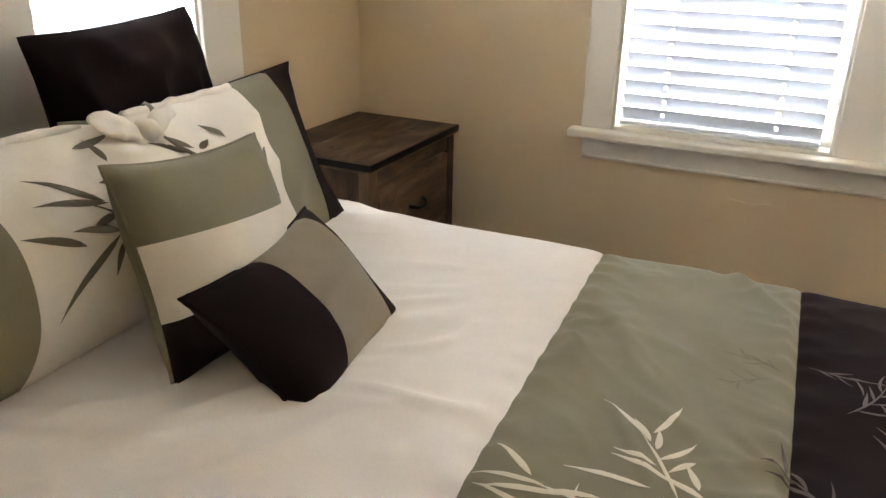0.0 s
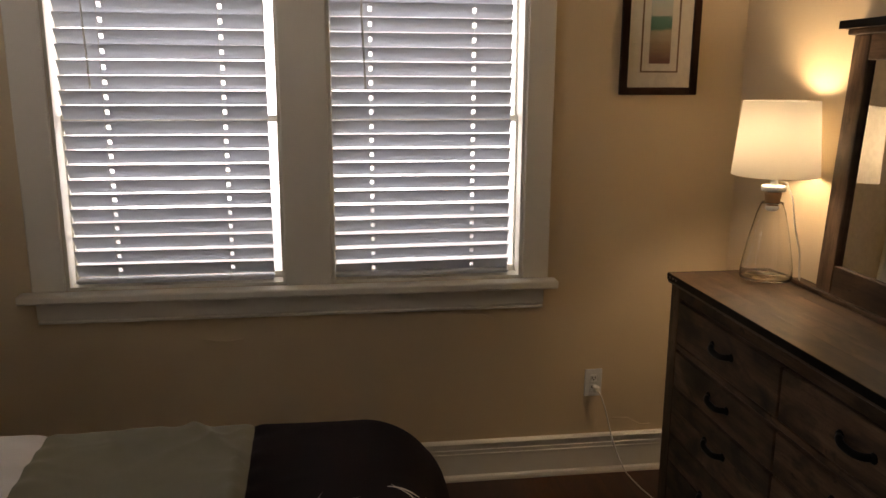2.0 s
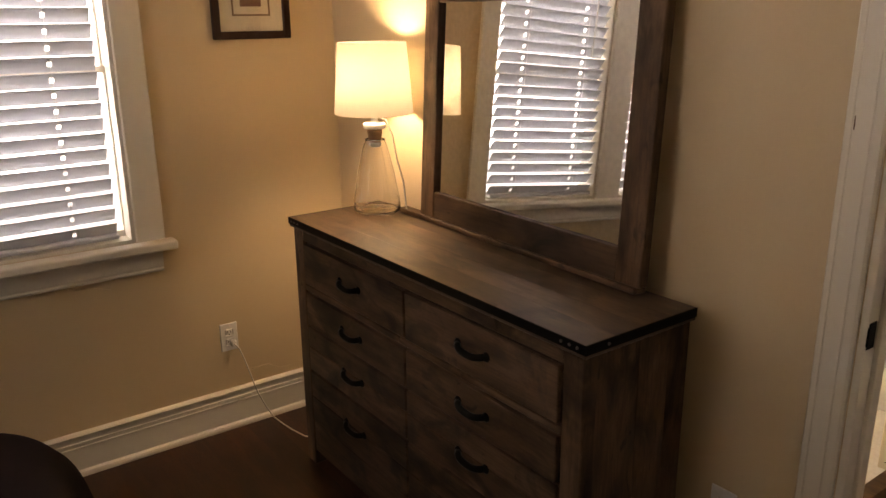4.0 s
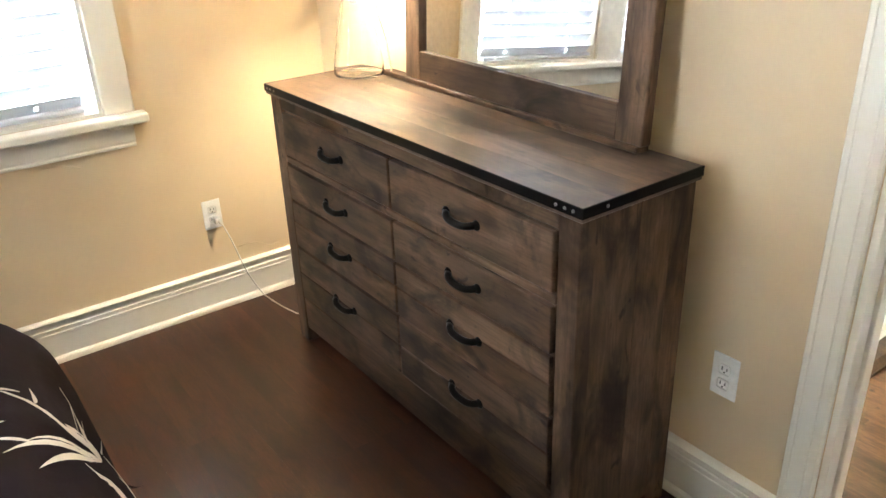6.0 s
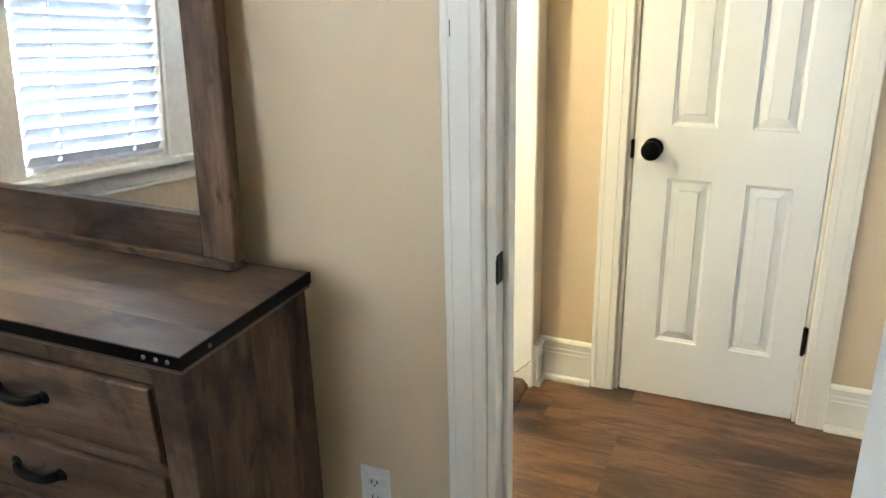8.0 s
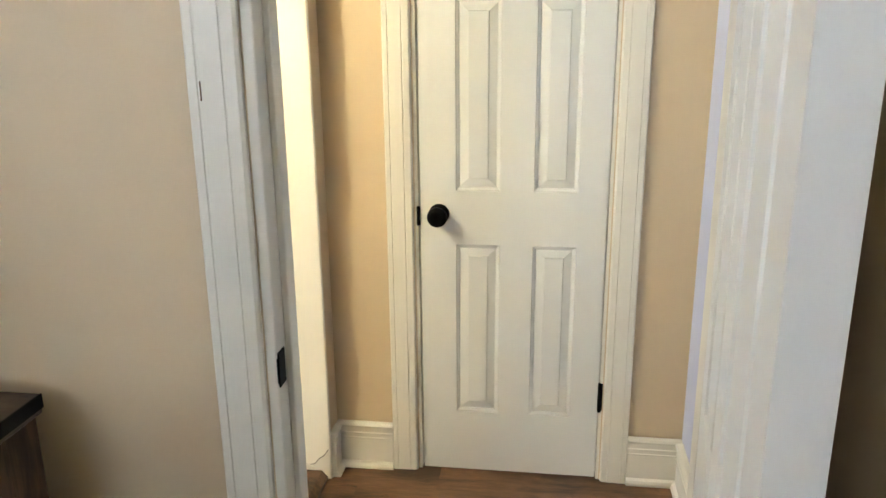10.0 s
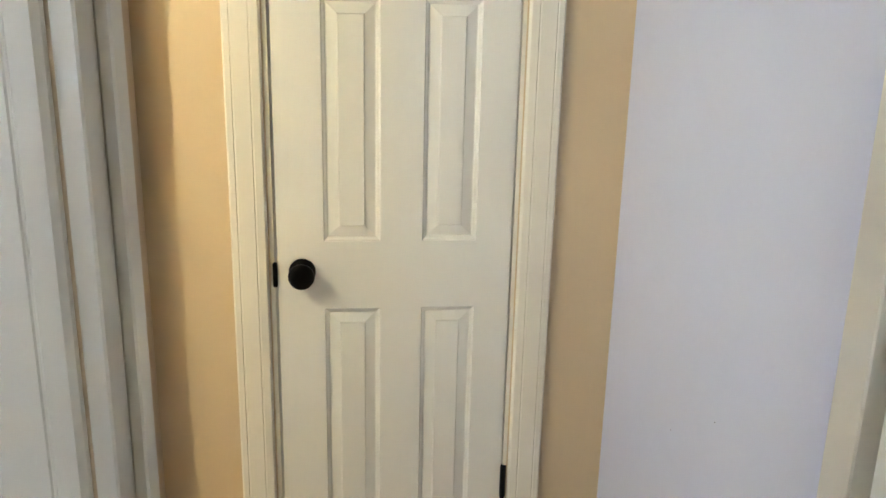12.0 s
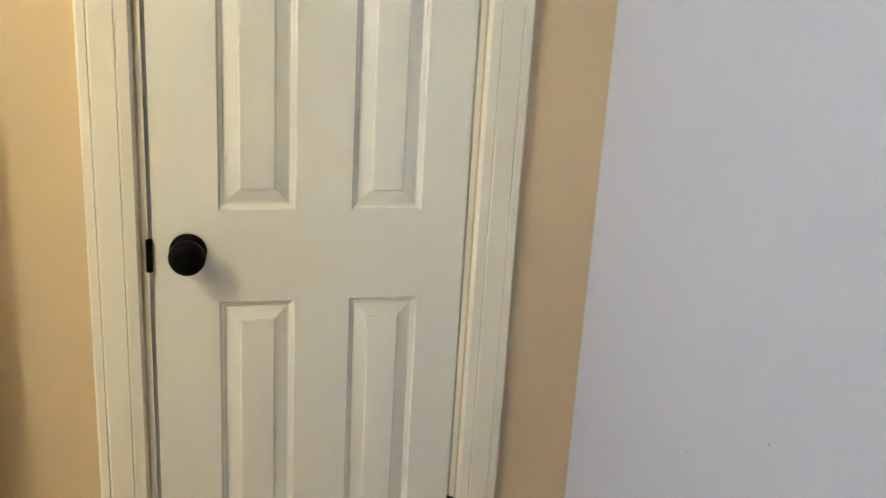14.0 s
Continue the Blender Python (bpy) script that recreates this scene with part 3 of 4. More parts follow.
# bedroom door, standing open
d1 = thing("door_1", (0, (DA + DB) / 2, 0), "open white panelled bedroom door in a cream moulded frame", "door", kind="structure")
part("jamb", boxes((-0.001, TE + 0.001, DA - 0.016, DA + 0.002, 0, DH), bevel=0.002), TRIM, d1)
part("jamb", boxes((-0.001, TE + 0.001, DB - 0.002, DB + 0.016, 0, DH), bevel=0.002), TRIM, d1)
part("head_jamb", boxes((-0.001, TE + 0.001, DB + 0.016, DA - 0.016, DH - 0.016, DH + 0.002)), TRIM, d1)
part("door_stop", boxes((0.040, 0.075, DA - 0.028, DA - 0.016, 0, DH - 0.016), bevel=0.002), TRIM, d1)
part("door_stop", boxes((0.042, TE + 0.001, DB + 0.016, DB + 0.044, 0, DH - 0.016), bevel=0.002), TRIM, d1)
for x, out in ((0, -1), (TE, 1)):
    for y, sgn in ((DA, 1), (DB, -1)):
        part("casing", casing_x(x, out, y, sgn, DH + 0.004, 0.92), TRIM, d1)
    part("head_casing", boxes((min(x, x + out * 0.018), max(x, x + out * 0.018), DB - 0.09, DA + 0.09, DH + 0.006, DH + 0.095), bevel=0.004), TRIM, d1)
strike = part("strike_plate", moved(boxes((0.004, 0.034, -0.002, 0.001, -0.030, 0.030), bevel=0.001), pose(-0.003, DA - 0.0165, 1.008)), BLACKM, d1, "black strike plate")
part("strike_lip", boxes((-0.004, 0.006, DA - 0.020, DA - 0.0155, 0.985, 1.031), bevel=0.002), BLACKM, strike)
part("nail_dent", boxes((-0.0225, -0.0205, DA + 0.0600, DA + 0.0614, 1.436, 1.464)), GOLD, d1, "small dark dent in the casing")
swing = pose(-0.004, DB + 0.018, 0.0, 0, 0, 81.0)
DW = DA - DB - 0.034
colsd = [(0.095, 0.300), (0.395, DW - 0.095)]
leaf1 = part("leaf", moved(panel_leaf(DW, 2.02, 0.035, [(round(a, 4), round(b, 4)) for a, b in colsd], rows2), swing), DOORW, d1)
part("knob", moved(knob(bmesh.new()), swing @ pose(0, DW - 0.065, 0.94)), BLACKM, leaf1, "black round door knob", smooth=True)
part("knob", moved(knob(bmesh.new()), swing @ pose(0.035, DW - 0.065, 0.94, 0, 0, 180)), BLACKM, leaf1, "black round door knob", smooth=True)

# bathroom opening
lining = structure("trim_bathroom_opening", boxes((BX1 - 0.014, BX1 + 0.002, HY1 - 0.004, HY1 + T + 0.004, 0, 2.04), (BX0 - 0.002, BX0 + 0.014, HY1 - 0.004, HY1 + T + 0.004, 0, 2.04),
                                           (BX0 - 0.002, BX1 + 0.002, HY1 - 0.004, HY1 + T + 0.004, 2.026, 2.042), bevel=0.004), TRIM, "cream painted lining of the bathroom opening", "trim")
part("plaster_crack", tube(bmesh.new(), [(BX1 - 0.0145, HY1 + 0.004, 0.118), (BX1 - 0.0145, HY1 + 0.022, 0.092), (BX1 - 0.0145, HY1 + 0.038, 0.082), (BX1 - 0.0145, HY1 + 0.055, 0.060),
                                           (BX1 - 0.0145, HY1 + 0.085, 0.052), (BX1 - 0.0145, HY1 + 0.110, 0.040)], 0.0014, 5), CRACK, lining, "dark crack in the chipped paint")
part("paint_chip", moved(boxes((-0.004, 0.0, -0.020, 0.024, -0.008, 0.010), bevel=0.003), pose(BX1 - 0.013, HY1 + 0.070, 0.044, 24, 0, 8)), TRIM, lining, "flaking chip of cream paint")
structure("threshold", sweep(bmesh.new(), [(0, -0.014), (0, 0.012), (0.02, 0.034), (0.075, 0.034), (0.075, -0.014)], (BX0 + 0.014, HY1 + 0.012, 0), (BX1 - 0.014, HY1 + 0.012, 0), (0, 1, 0)), HALLW,
          "brown wooden threshold strip at the bathroom", "threshold")

# ---------------------------------------------------------------- dresser
DX0, DX1, DY0, DY1, DZ = -0.430, -0.056, -1.856, -0.420, 0.940
dresser = thing("dresser", ((DX0 + DX1) / 2, (DY0 + DY1) / 2, 0), "rustic weathered brown plank dresser with black metal edging", "dresser")
top = part("top", boxes((DX0 - 0.010, DX1, DY0 - 0.011, DY1 + 0.011, DZ + 0.001, DZ + 0.030), bevel=0.002), RUSTIC_TOP, dresser)
for k in range(4):
    x0 = DX0 - 0.008 + k * 0.0955
    part("top_board", boxes((x0, x0 + 0.0953, DY0 - 0.009, DY1 + 0.009, DZ + 0.030, DZ + 0.0345), bevel=0.0003), RUSTIC_TOP, top)
edge = part("edge_band", boxes((DX0 - 0.0125, DX0 - 0.010, DY0 - 0.0135, DY1 + 0.0135, DZ + 0.011, DZ + 0.035), (DX0 - 0.010, DX1, DY0 - 0.0135, DY0 - 0.011, DZ + 0.011, DZ + 0.035),
                           (DX0 - 0.010, DX1, DY1 + 0.011, DY1 + 0.0135, DZ + 0.011, DZ + 0.035)), BLACKM, top, "black metal edge band")
for y in (DY0 + 0.012, DY0 + 0.036, DY0 + 0.062, DY1 - 0.012, DY1 - 0.036, DY1 - 0.062):
    part("rivet", moved(lathe(bmesh.new(), [(0.0042, 0), (0.0037, 0.0018), (0.0022, 0.0029), (0, 0.0032)], (0, 0, 0), 10), pose(DX0 - 0.0125, y, DZ + 0.023, 0, -90, 0)), RIVETM, top, smooth=True)
for x in (DX0 + 0.060,):
    part("rivet", moved(lathe(bmesh.new(), [(0.0042, 0), (0.0037, 0.0018), (0.0022, 0.0029), (0, 0.0032)], (0, 0, 0), 10), pose(x, DY0 - 0.0135, DZ + 0.023, 90, 0, 0)), RIVETM, top, smooth=True)
for y0, y1 in ((DY0, DY0 + 0.066), (DY1 - 0.066, DY1)):
    part("post", boxes((DX0, DX0 + 0.045, y0, y1, 0, DZ), bevel=0.003), RUSTIC_Z, dresser)
for y0, y1 in ((DY0 + 0.004, DY0 + 0.020), (DY1 - 0.020, DY1 - 0.004)):
    for k, (xa, xb) in enumerate(((DX0 + 0.046, DX0 + 0.19), (DX0 + 0.1906, DX0 + 0.30), (DX0 + 0.3006, DX1))):
        part("side_board", boxes((xa, xb, y0, y1, 0.0 if k != 1 else 0.05, DZ), bevel=0.0006), RUSTIC_Z, dresser)
IN0, IN1 = DY0 + 0.066, DY1 - 0.066
MID = (IN0 + IN1) / 2
# Near-black backing paints shade into the drawer gaps; the rear board shares it.
part("back_panel", boxes((DX0 + 0.030, DX0 + 0.040, IN0, IN1, 0.07, DZ), (DX1 - 0.012, DX1 - 0.002, DY0 + 0.02, DY1 - 0.02, 0.04, DZ)), SLOT_GAP, dresser)
part("rail", boxes((DX0 + 0.003, DX0 + 0.030, IN0, IN1, 0.900, DZ), bevel=0.002), RUSTIC_Y, dresser)
part("rail", boxes((DX0 + 0.001, DX0 + 0.030, IN0, IN1, 0.716, 0.738), bevel=0.003), RUSTIC_Y, dresser)
part("rail", boxes((DX0 + 0.003, DX0 + 0.030, IN0, IN1, 0.060, 0.190), bevel=0.003), RUSTIC_Y, dresser)


def pull(parent, y, z):
    bm = bmesh.new()
    pts = []
    for k in range(11):
        f = k / 10 * 2 - 1
        pts.append((DX0 - 0.006 - 0.017 * (1 - f ** 4), y + f * 0.058, z - 0.009 * (1 - f * f) + 0.004))
    tube(bm, pts, 0.0100, 8)
    for sgn in (-1, 1):
        lathe(bm, [(0, 0), (0.014, 0), (0.014, 0.003), (0.009, 0.008), (0, 0.009)], (0, 0, 0), 12)
        new_v = bm.verts[-60:]
        bmesh.ops.transform(bm, matrix=pose(DX0 - 0.003, y + sgn * 0.060, z + 0.004, 0, -90, 0), verts=new_v)
    return part("pull", bm, BLACKM, parent, "black cast metal drawer pull", smooth=True)


ROWS = [(0.744, 0.893, (1,)), (0.584, 0.710, (1,)), (0.407, 0.578, (0.55, 0.45)), (0.196, 0.401, (0.5, 0.5))]
for y0, y1 in ((IN0 + 0.010, MID - 0.004), (MID + 0.004, IN1 - 0.010)):
    for z0, z1, splits in ROWS:
        drawer = part("drawer", boxes((DX0 + 0.010, DX0 + 0.028, y0 + 0.001, y1 - 0.001, z0 + 0.001, z1 - 0.001)), RUSTIC_Y, dresser)
        z = z0
        for f in splits:
            part("plank", boxes((DX0 - 0.004, DX0 + 0.010, y0, y1, z + 0.001, z + f * (z1 - z0) - 0.001), bevel=0.0025), RUSTIC_Y, drawer)
            z += f * (z1 - z0)
        pull(drawer, (y0 + y1) / 2, (z0 + z1) / 2 + (0.0 if z1 > 0.5 else 0.0))

# mirror on the dresser, leaning back a little
MT = DZ + 0.035
mirror = new("dresser_mirror")
mirror.matrix_world = pose(-0.080, -1.186, MT, 0, 2.9, -1.3)
BASE[mirror] = Vector((0, 0, 0))
tagged(mirror, "large mirror in a weathered brown plank frame on the dresser", "mirror")
MB0, MB1, MTOP = 0.106, 0.730, 0.804
part("base_ledge", boxes((-0.022, 0.024, -0.535, 0.600, 0.0, 0.016), bevel=0.003), RUSTIC_Y, mirror, local=True)
for y0, y1 in ((-0.540, -0.455), (0.388, 0.466)):
    part("stile", boxes((-0.012, 0.022, y0, y1, 0.016, MTOP), bevel=0.003), RUSTIC_Z, mirror, local=True)
part("rail", boxes((-0.010, 0.020, -0.455, 0.388, 0.016, MB0), bevel=0.002), RUSTIC_Y, mirror, local=True)
part("rail", boxes((-0.010, 0.020, -0.455, 0.388, MB1, MTOP), bevel=0.002), RUSTIC_Y, mirror, local=True)
cornice = part("cornice", boxes((-0.045, 0.024, -0.580, 0.494, MTOP + 0.018, MTOP + 0.040), bevel=0.002), RUSTIC_Y, mirror, local=True)
part("moulding", boxes((-0.028, 0.022, -0.562, 0.480, MTOP, MTOP + 0.018), bevel=0.005, seg=2), RUSTIC_Y, cornice, local=True)
part("edge_band", boxes((-0.0475, -0.0452, -0.5825, 0.4965, MTOP + 0.017, MTOP + 0.041)), BLACKM, cornice, "black metal edge band", local=True)
part("mirror_glass", boxes((0.004, 0.010, -0.456, 0.389, MB0 - 0.002, MB1 + 0.002)), MIRROR, mirror, "silvered mirror glass", local=True)

# ---------------------------------------------------------------- table lamp
LX, LY, LZ = -0.148, -0.540, DZ + 0.035
lamp = thing("table_lamp", (LX, LY, LZ), "lit table lamp with cream drum shade and clear glass jug base", "lamp")
jug = part("glass_base", lathe(bmesh.new(), [(0, 0.004), (0.070, 0.003), (0.084, 0.006), (0.087, 0.014), (0.084, 0.05), (0.066, 0.15), (0.046, 0.235), (0.036, 0.262), (0.036, 0.268),
                                           (0.032, 0.268), (0.033, 0.262), (0.044, 0.233), (0.064, 0.149), (0.082, 0.05), (0.084, 0.016), (0.080, 0.010), (0, 0.009)], (LX, LY, LZ), 40), GLASS, lamp, "clear glass jug", smooth=True)
jug.visible_shadow = False
part("stopper", lathe(bmesh.new(), [(0, 0.258), (0.021, 0.258), (0.0272, 0.296), (0.0272, 0.300), (0, 0.300)], (LX, LY, LZ), 24), CORK, lamp, "cork stopper", smooth=True)
part("collar", lathe(bmesh.new(), [(0, 0.306), (0.038, 0.306), (0.040, 0.309), (0.040, 0.322), (0.037, 0.325), (0.013, 0.326), (0.012, 0.345), (0.018, 0.350), (0.018, 0.42), (0, 0.42)], (LX, LY, LZ), 28), WHITEP, lamp, "white plastic collar", smooth=True)
part("under_cap", lathe(bmesh.new(), [(0, 0.236), (0.016, 0.240), (0.024, 0.250), (0.019, 0.257), (0, 0.2575)], (LX, LY, LZ), 24), WHITEP, lamp, smooth=True)
shade = part("shade", lathe(bmesh.new(), [(0.1375, 0.361), (0.138, 0.359), (0.140, 0.361), (0.120, 0.602), (0.1180, 0.604), (0.1175, 0.602), (0.1375, 0.361)], (LX, LY, LZ), 56), SHADE, lamp, "cream fabric drum shade, glowing", smooth=True)
spider = bmesh.new()
for k in range(3):
    an = k * math.tau / 3 + 0.4
    tube(spider, [(LX + 0.016 * math.cos(an), LY + 0.016 * math.sin(an), LZ + 0.43), (LX + 0.117 * math.cos(an), LY + 0.117 * math.sin(an), LZ + 0.595)], 0.0018, 6)
part("spider", spider, BLACKM, shade)
BULBM = bpy.data.materials.new("glowing_bulb")
BULBM.use_nodes = True
BULBM.node_tree.nodes["Principled BSDF"].inputs["Emission Color"].default_value = (1.0, 0.75, 0.42, 1)
BULBM.node_tree.nodes["Principled BSDF"].inputs["Emission Strength"].default_value = 30.0
part("bulb", lathe(bmesh.new(), [(0.013, 0.42), (0.016, 0.440), (0.022, 0.452), (0.013, 0.456)], (LX, LY, LZ), 16), BULBM, lamp, smooth=True)
part("cord", tube(bmesh.new(), [(LX + 0.012, LY - 0.006, LZ + 0.345), (LX + 0.030, LY - 0.030, LZ + 0.335), (LX + 0.042, LY - 0.052, LZ + 0.28), (LX + 0.050, LY - 0.062, LZ + 0.20),
                                (LX + 0.066, LY - 0.080, LZ + 0.11), (LX + 0.070, LY - 0.086, LZ + 0.03), (LX + 0.074, LY - 0.086, LZ + 0.006), (LX + 0.115, LY - 0.06, LZ + 0.004)], 0.0028, 8), CORD, lamp, "thin clear lamp cord", smooth=True)


# ---------------------------------------------------------------- outlets and cord
def outlet(place, label):
    """A duplex outlet: local x across the plate, the room towards negative y."""
    ob = new("wall_outlet")
    ob.matrix_world = place
    BASE[ob] = Vector((0, 0, 0))
    tagged(ob, label, "outlet", "wall outlets")
    part("plate", boxes((-0.037, 0.037, -0.006, -0.0005, -0.060, 0.060), bevel=0.003, seg=2), WHITEP, ob, local=True)
    for z in (-0.021, 0.021):
        s = part("socket", boxes((-0.016, 0.016, -0.0085, -0.006, z - 0.014, z + 0.014), bevel=0.005, seg=2), WHITEP, ob, local=True)
        part("slots", boxes((-0.008, -0.0055, -0.0095, -0.0082, z - 0.003, z + 0.007), (0.0055, 0.008, -0.0095, -0.0082, z - 0.002, z + 0.006), (-0.002, 0.002, -0.0095, -0.0082, z - 0.010, z - 0.006)), SLOT_GAP, s, local=True)
    return ob


outlet(pose(-0.555, 0, 0.404), "white duplex wall outlet with a lamp plug")
outlet(pose(0, -1.959, 0.434, 0, 0, -90), "white duplex wall outlet beside the door")
plug = thing("lamp_plug", (-0.548, -0.0075, 0.384), "white plug and clear cord hanging down to the floor", "cord")
part("plug_body", boxes((-0.560, -0.536, -0.040, -0.010, 0.370, 0.396), bevel=0.006, seg=2), WHITEP, plug)
part("cord", tube(bmesh.new(), [(-0.548, -0.040, 0.383), (-0.534, -0.050, 0.362), (-0.515, -0.047, 0.310), (-0.497, -0.042, 0.250), (-0.479, -0.038, 0.185), (-0.462, -0.038, 0.130), (-0.436, -0.044, 0.065),
                                (-0.413, -0.065, 0.016), (-0.400, -0.110, 0.004), (-0.390, -0.190, 0.004), (-0.372, -0.270, 0.004), (-0.330, -0.330, 0.004), (-0.250, -0.350, 0.004)], 0.0029, 8), CORD, plug, "clear cord", smooth=True)


# ---------------------------------------------------------------- pictures
def picture(x0, x1, z0, z1, label, fill):
    ob = thing("framed_picture", ((x0 + x1) / 2, 0, z0), label, "picture", "framed pictures")
    w = 0.029
    for spec in ((x0, x0 + w, z0, z1), (x1 - w, x1, z0, z1)):
        part("frame_stile", boxes((spec[0], spec[1], -0.026, -0.001, spec[2], spec[3]), bevel=0.005, seg=2), DARKWOOD, ob)
    for za, zb in ((z0, z0 + w), (z1 - w, z1)):
        part("frame_rail", boxes((x0 + w, x1 - w, -0.025, -0.001, za, zb), bevel=0.005, seg=2), DARKWOOD, ob)
    part("mat_board", boxes((x0 + w, x1 - w, -0.012, -0.004, z0 + w, z1 - w)), MATB, ob)
    fill(ob, x0, x1, z0, z1)
    part("glass_pane", boxes((x0 + w, x1 - w, -0.020, -0.018, z0 + w, z1 - w)), PANE, ob)
    return ob


def beach(ob, x0, x1, z0, z1):
    a, b, c, d = x0 + 0.080, x1 - 0.080, z0 + 0.085, z1 - 0.085
    part("fillet", boxes((a, a + 0.006, -0.015, -0.012, c, d), (b - 0.006, b, -0.015, -0.012, c, d), (a + 0.006, b - 0.006, -0.015, -0.012, c, c + 0.006), (a + 0.006, b - 0.006, -0.015, -0.012, d - 0.006, d)), GOLD, ob, "thin brown fillet")
    part("print", boxes((a + 0.034, b - 0.034, -0.0145, -0.012, c + 0.034, d - 0.034)), SEA, ob, "beach print with green sea and brown sand")


picture(-0.512, -0.200, 1.585, 2.14, "dark framed beach print with wide cream mat", beach)
picture(-3.423, -3.062, 1.658, 2.215, "dark framed beach print with glass and cream mat", beach)

# ---------------------------------------------------------------- nightstand
N0, N1, NY0, NY1, NZ = -3.735, -3.250, -0.775, -0.075, 0.785
ns = thing("nightstand", ((N0 + N1) / 2, (NY0 + NY1) / 2, 0), "rustic dark brown wooden nightstand between bed and wall", "nightstand")
ntop = part("top", boxes((N0, N1 + 0.012, NY0 - 0.012, NY1 + 0.012, NZ + 0.001, NZ + 0.030), bevel=0.002), RUSTIC_Y, ns)
for k in range(3):
    x0 = N0 + 0.002 + k * 0.164
    part("top_board", boxes((x0, x0 + 0.163, NY0 - 0.010, NY1 + 0.010, NZ + 0.030, NZ + 0.0345), bevel=0.001), RUSTIC_Y, ntop)
part("edge_band", boxes((N1 + 0.012, N1 + 0.0145, NY0 - 0.0145, NY1 + 0.0145, NZ + 0.011, NZ + 0.035), (N0, N1 + 0.012, NY0 - 0.0145, NY0 - 0.012, NZ + 0.011, NZ + 0.035)), BLACKM, ntop, "black metal edge band")
for y0, y1 in ((NY0, NY0 + 0.06), (NY1 - 0.06, NY1)):
    part("post", boxes((N1 - 0.045, N1, y0, y1, 0, NZ), bevel=0.003), RUSTIC_Z, ns)
    part("side_panel", boxes((N0 + 0.004, N1 - 0.046, y0 + 0.008, y0 + 0.024, 0, NZ) if y0 == NY0 else (N0 + 0.004, N1 - 0.046, y1 - 0.024, y1 - 0.008, 0, NZ), bevel=0.002), RUSTIC_Z, ns)
# Near-black sheet behind the drawers, its colour standing for shade in the gaps.
part("back_panel", boxes((N1 - 0.040, N1 - 0.034, NY0 + 0.06, NY1 - 0.06, 0.05, NZ)), SLOT_GAP, ns)
part("rail", boxes((N1 - 0.030, N1 - 0.003, NY0 + 0.06, NY1 - 0.06, NZ - 0.06, NZ), bevel=0.002), RUSTIC_Y, ns)
for z0, z1 in ((0.44, 0.715), (0.12, 0.43)):
    dr = part("drawer", boxes((N1 - 0.030, N1 + 0.002, NY0 + 0.066, NY1 - 0.066, z0, z1), bevel=0.003), RUSTIC_Y, ns)
    ym, zm = (NY0 + NY1) / 2, (z0 + z1) / 2
    bm = tube(bmesh.new(), [(N1 + 0.004 + 0.028 * (1 - f ** 4), ym + f * 0.062, zm - 0.012 * (1 - f * f)) for f in (-1, -0.8, -0.5, -0.2, 0.2, 0.5, 0.8, 1)], 0.008, 8)
    part("pull", bm, BLACKM, dr, "black cast metal drawer pull", smooth=True)

# ---------------------------------------------------------------- bed
BH, BF, BN, BR, BZ = -3.66, -1.36, -2.66, -0.985, 0.764   # head, foot, near side, far side, top of the bedding
bed = thing("bed", ((BH + BF) / 2, (BN + BR) / 2, 0), "bed base with mattress under the quilt", "bed")
part("mattress", boxes((BH + 0.02, BF - 0.10, BN + 0.10, BR - 0.10, 0.42, 0.68), bevel=0.05, seg=3), WHITEC, bed, smooth=True)
part("box_spring", boxes((BH + 0.02, BF - 0.10, BN + 0.10, BR - 0.10, 0.20, 0.415), bevel=0.03, seg=2), DARKC, bed)
for x in (BH + 0.10, BF - 0.20):
    for y in (BN + 0.18, BR - 0.18):
        part("leg", boxes((x - 0.03, x + 0.03, y - 0.03, y + 0.03, 0, 0.20), bevel=0.004), DARKWOOD, bed)


def fold(s, r):
    """Along and down for a cloth that runs s past the start of an edge of radius r."""
    if s <= 0:
        return s, 0.0
    if s < r * math.pi / 2:
        return r * math.sin(s / r), r * (1 - math.cos(s / r))
    return r, r + s - r * math.pi / 2


def ridge(p, q, scale):
    return 1 - abs(2 * noise.noise(Vector((p * scale, q * scale, 3.7))))


def seam_a(v):
    return -2.335 - 0.062 * (v - BR) * (1 if BN < v < BR else 0) + (0.1 if v <= BN else 0)


def seam_b(v):
    return -1.828 - 0.032 * (v - BR) * (1 if BN < v < BR else 0) + (0.05 if v <= BN else 0)


def crease(p, q, seed, sharp):
    """A sharp-crested fold pattern from 0 to 1."""
    return max(0.0, 1 - sharp * abs(noise.noise(Vector((p, q, seed))))) ** 1.7


def patch(p, q, seed):
    """Where folds gather: 0 to about 1.2."""
    return max(0.0, 0.35 + 1.5 * noise.noise(Vector((p, q, seed))))


DRAGS = ((-2.711, -2.072, -2.862, -2.334), (-2.688, -2.142, -2.850, -2.440), (-2.505, -2.075, -2.647, -2.327), (-2.294, -1.935, -2.544, -1.973), (-2.875, -2.126, -2.990, -2.329), (-2.549, -1.835, -2.455, -1.648))   # long folds pulled out from under the pillows


def drag(u, v):
    """Soft ridges along DRAGS, fading towards their ends."""
    h = 0.0
    for k, (ua, va, ub, vb) in enumerate(DRAGS):
        dx, dy = ub - ua, vb - va
        ln = math.hypot(dx, dy)
        t = ((u - ua) * dx + (v - va) * dy) / (ln * ln)
        if -0.2 < t < 1.2:
            e = ((v - va) * dx - (u - ua) * dy) / ln + 0.012 * math.sin(t * 5 + k)
            h += math.exp(-(e / 0.017) ** 2) * math.sin(math.pi * (t + 0.2) / 1.4) ** 0.8
    return h


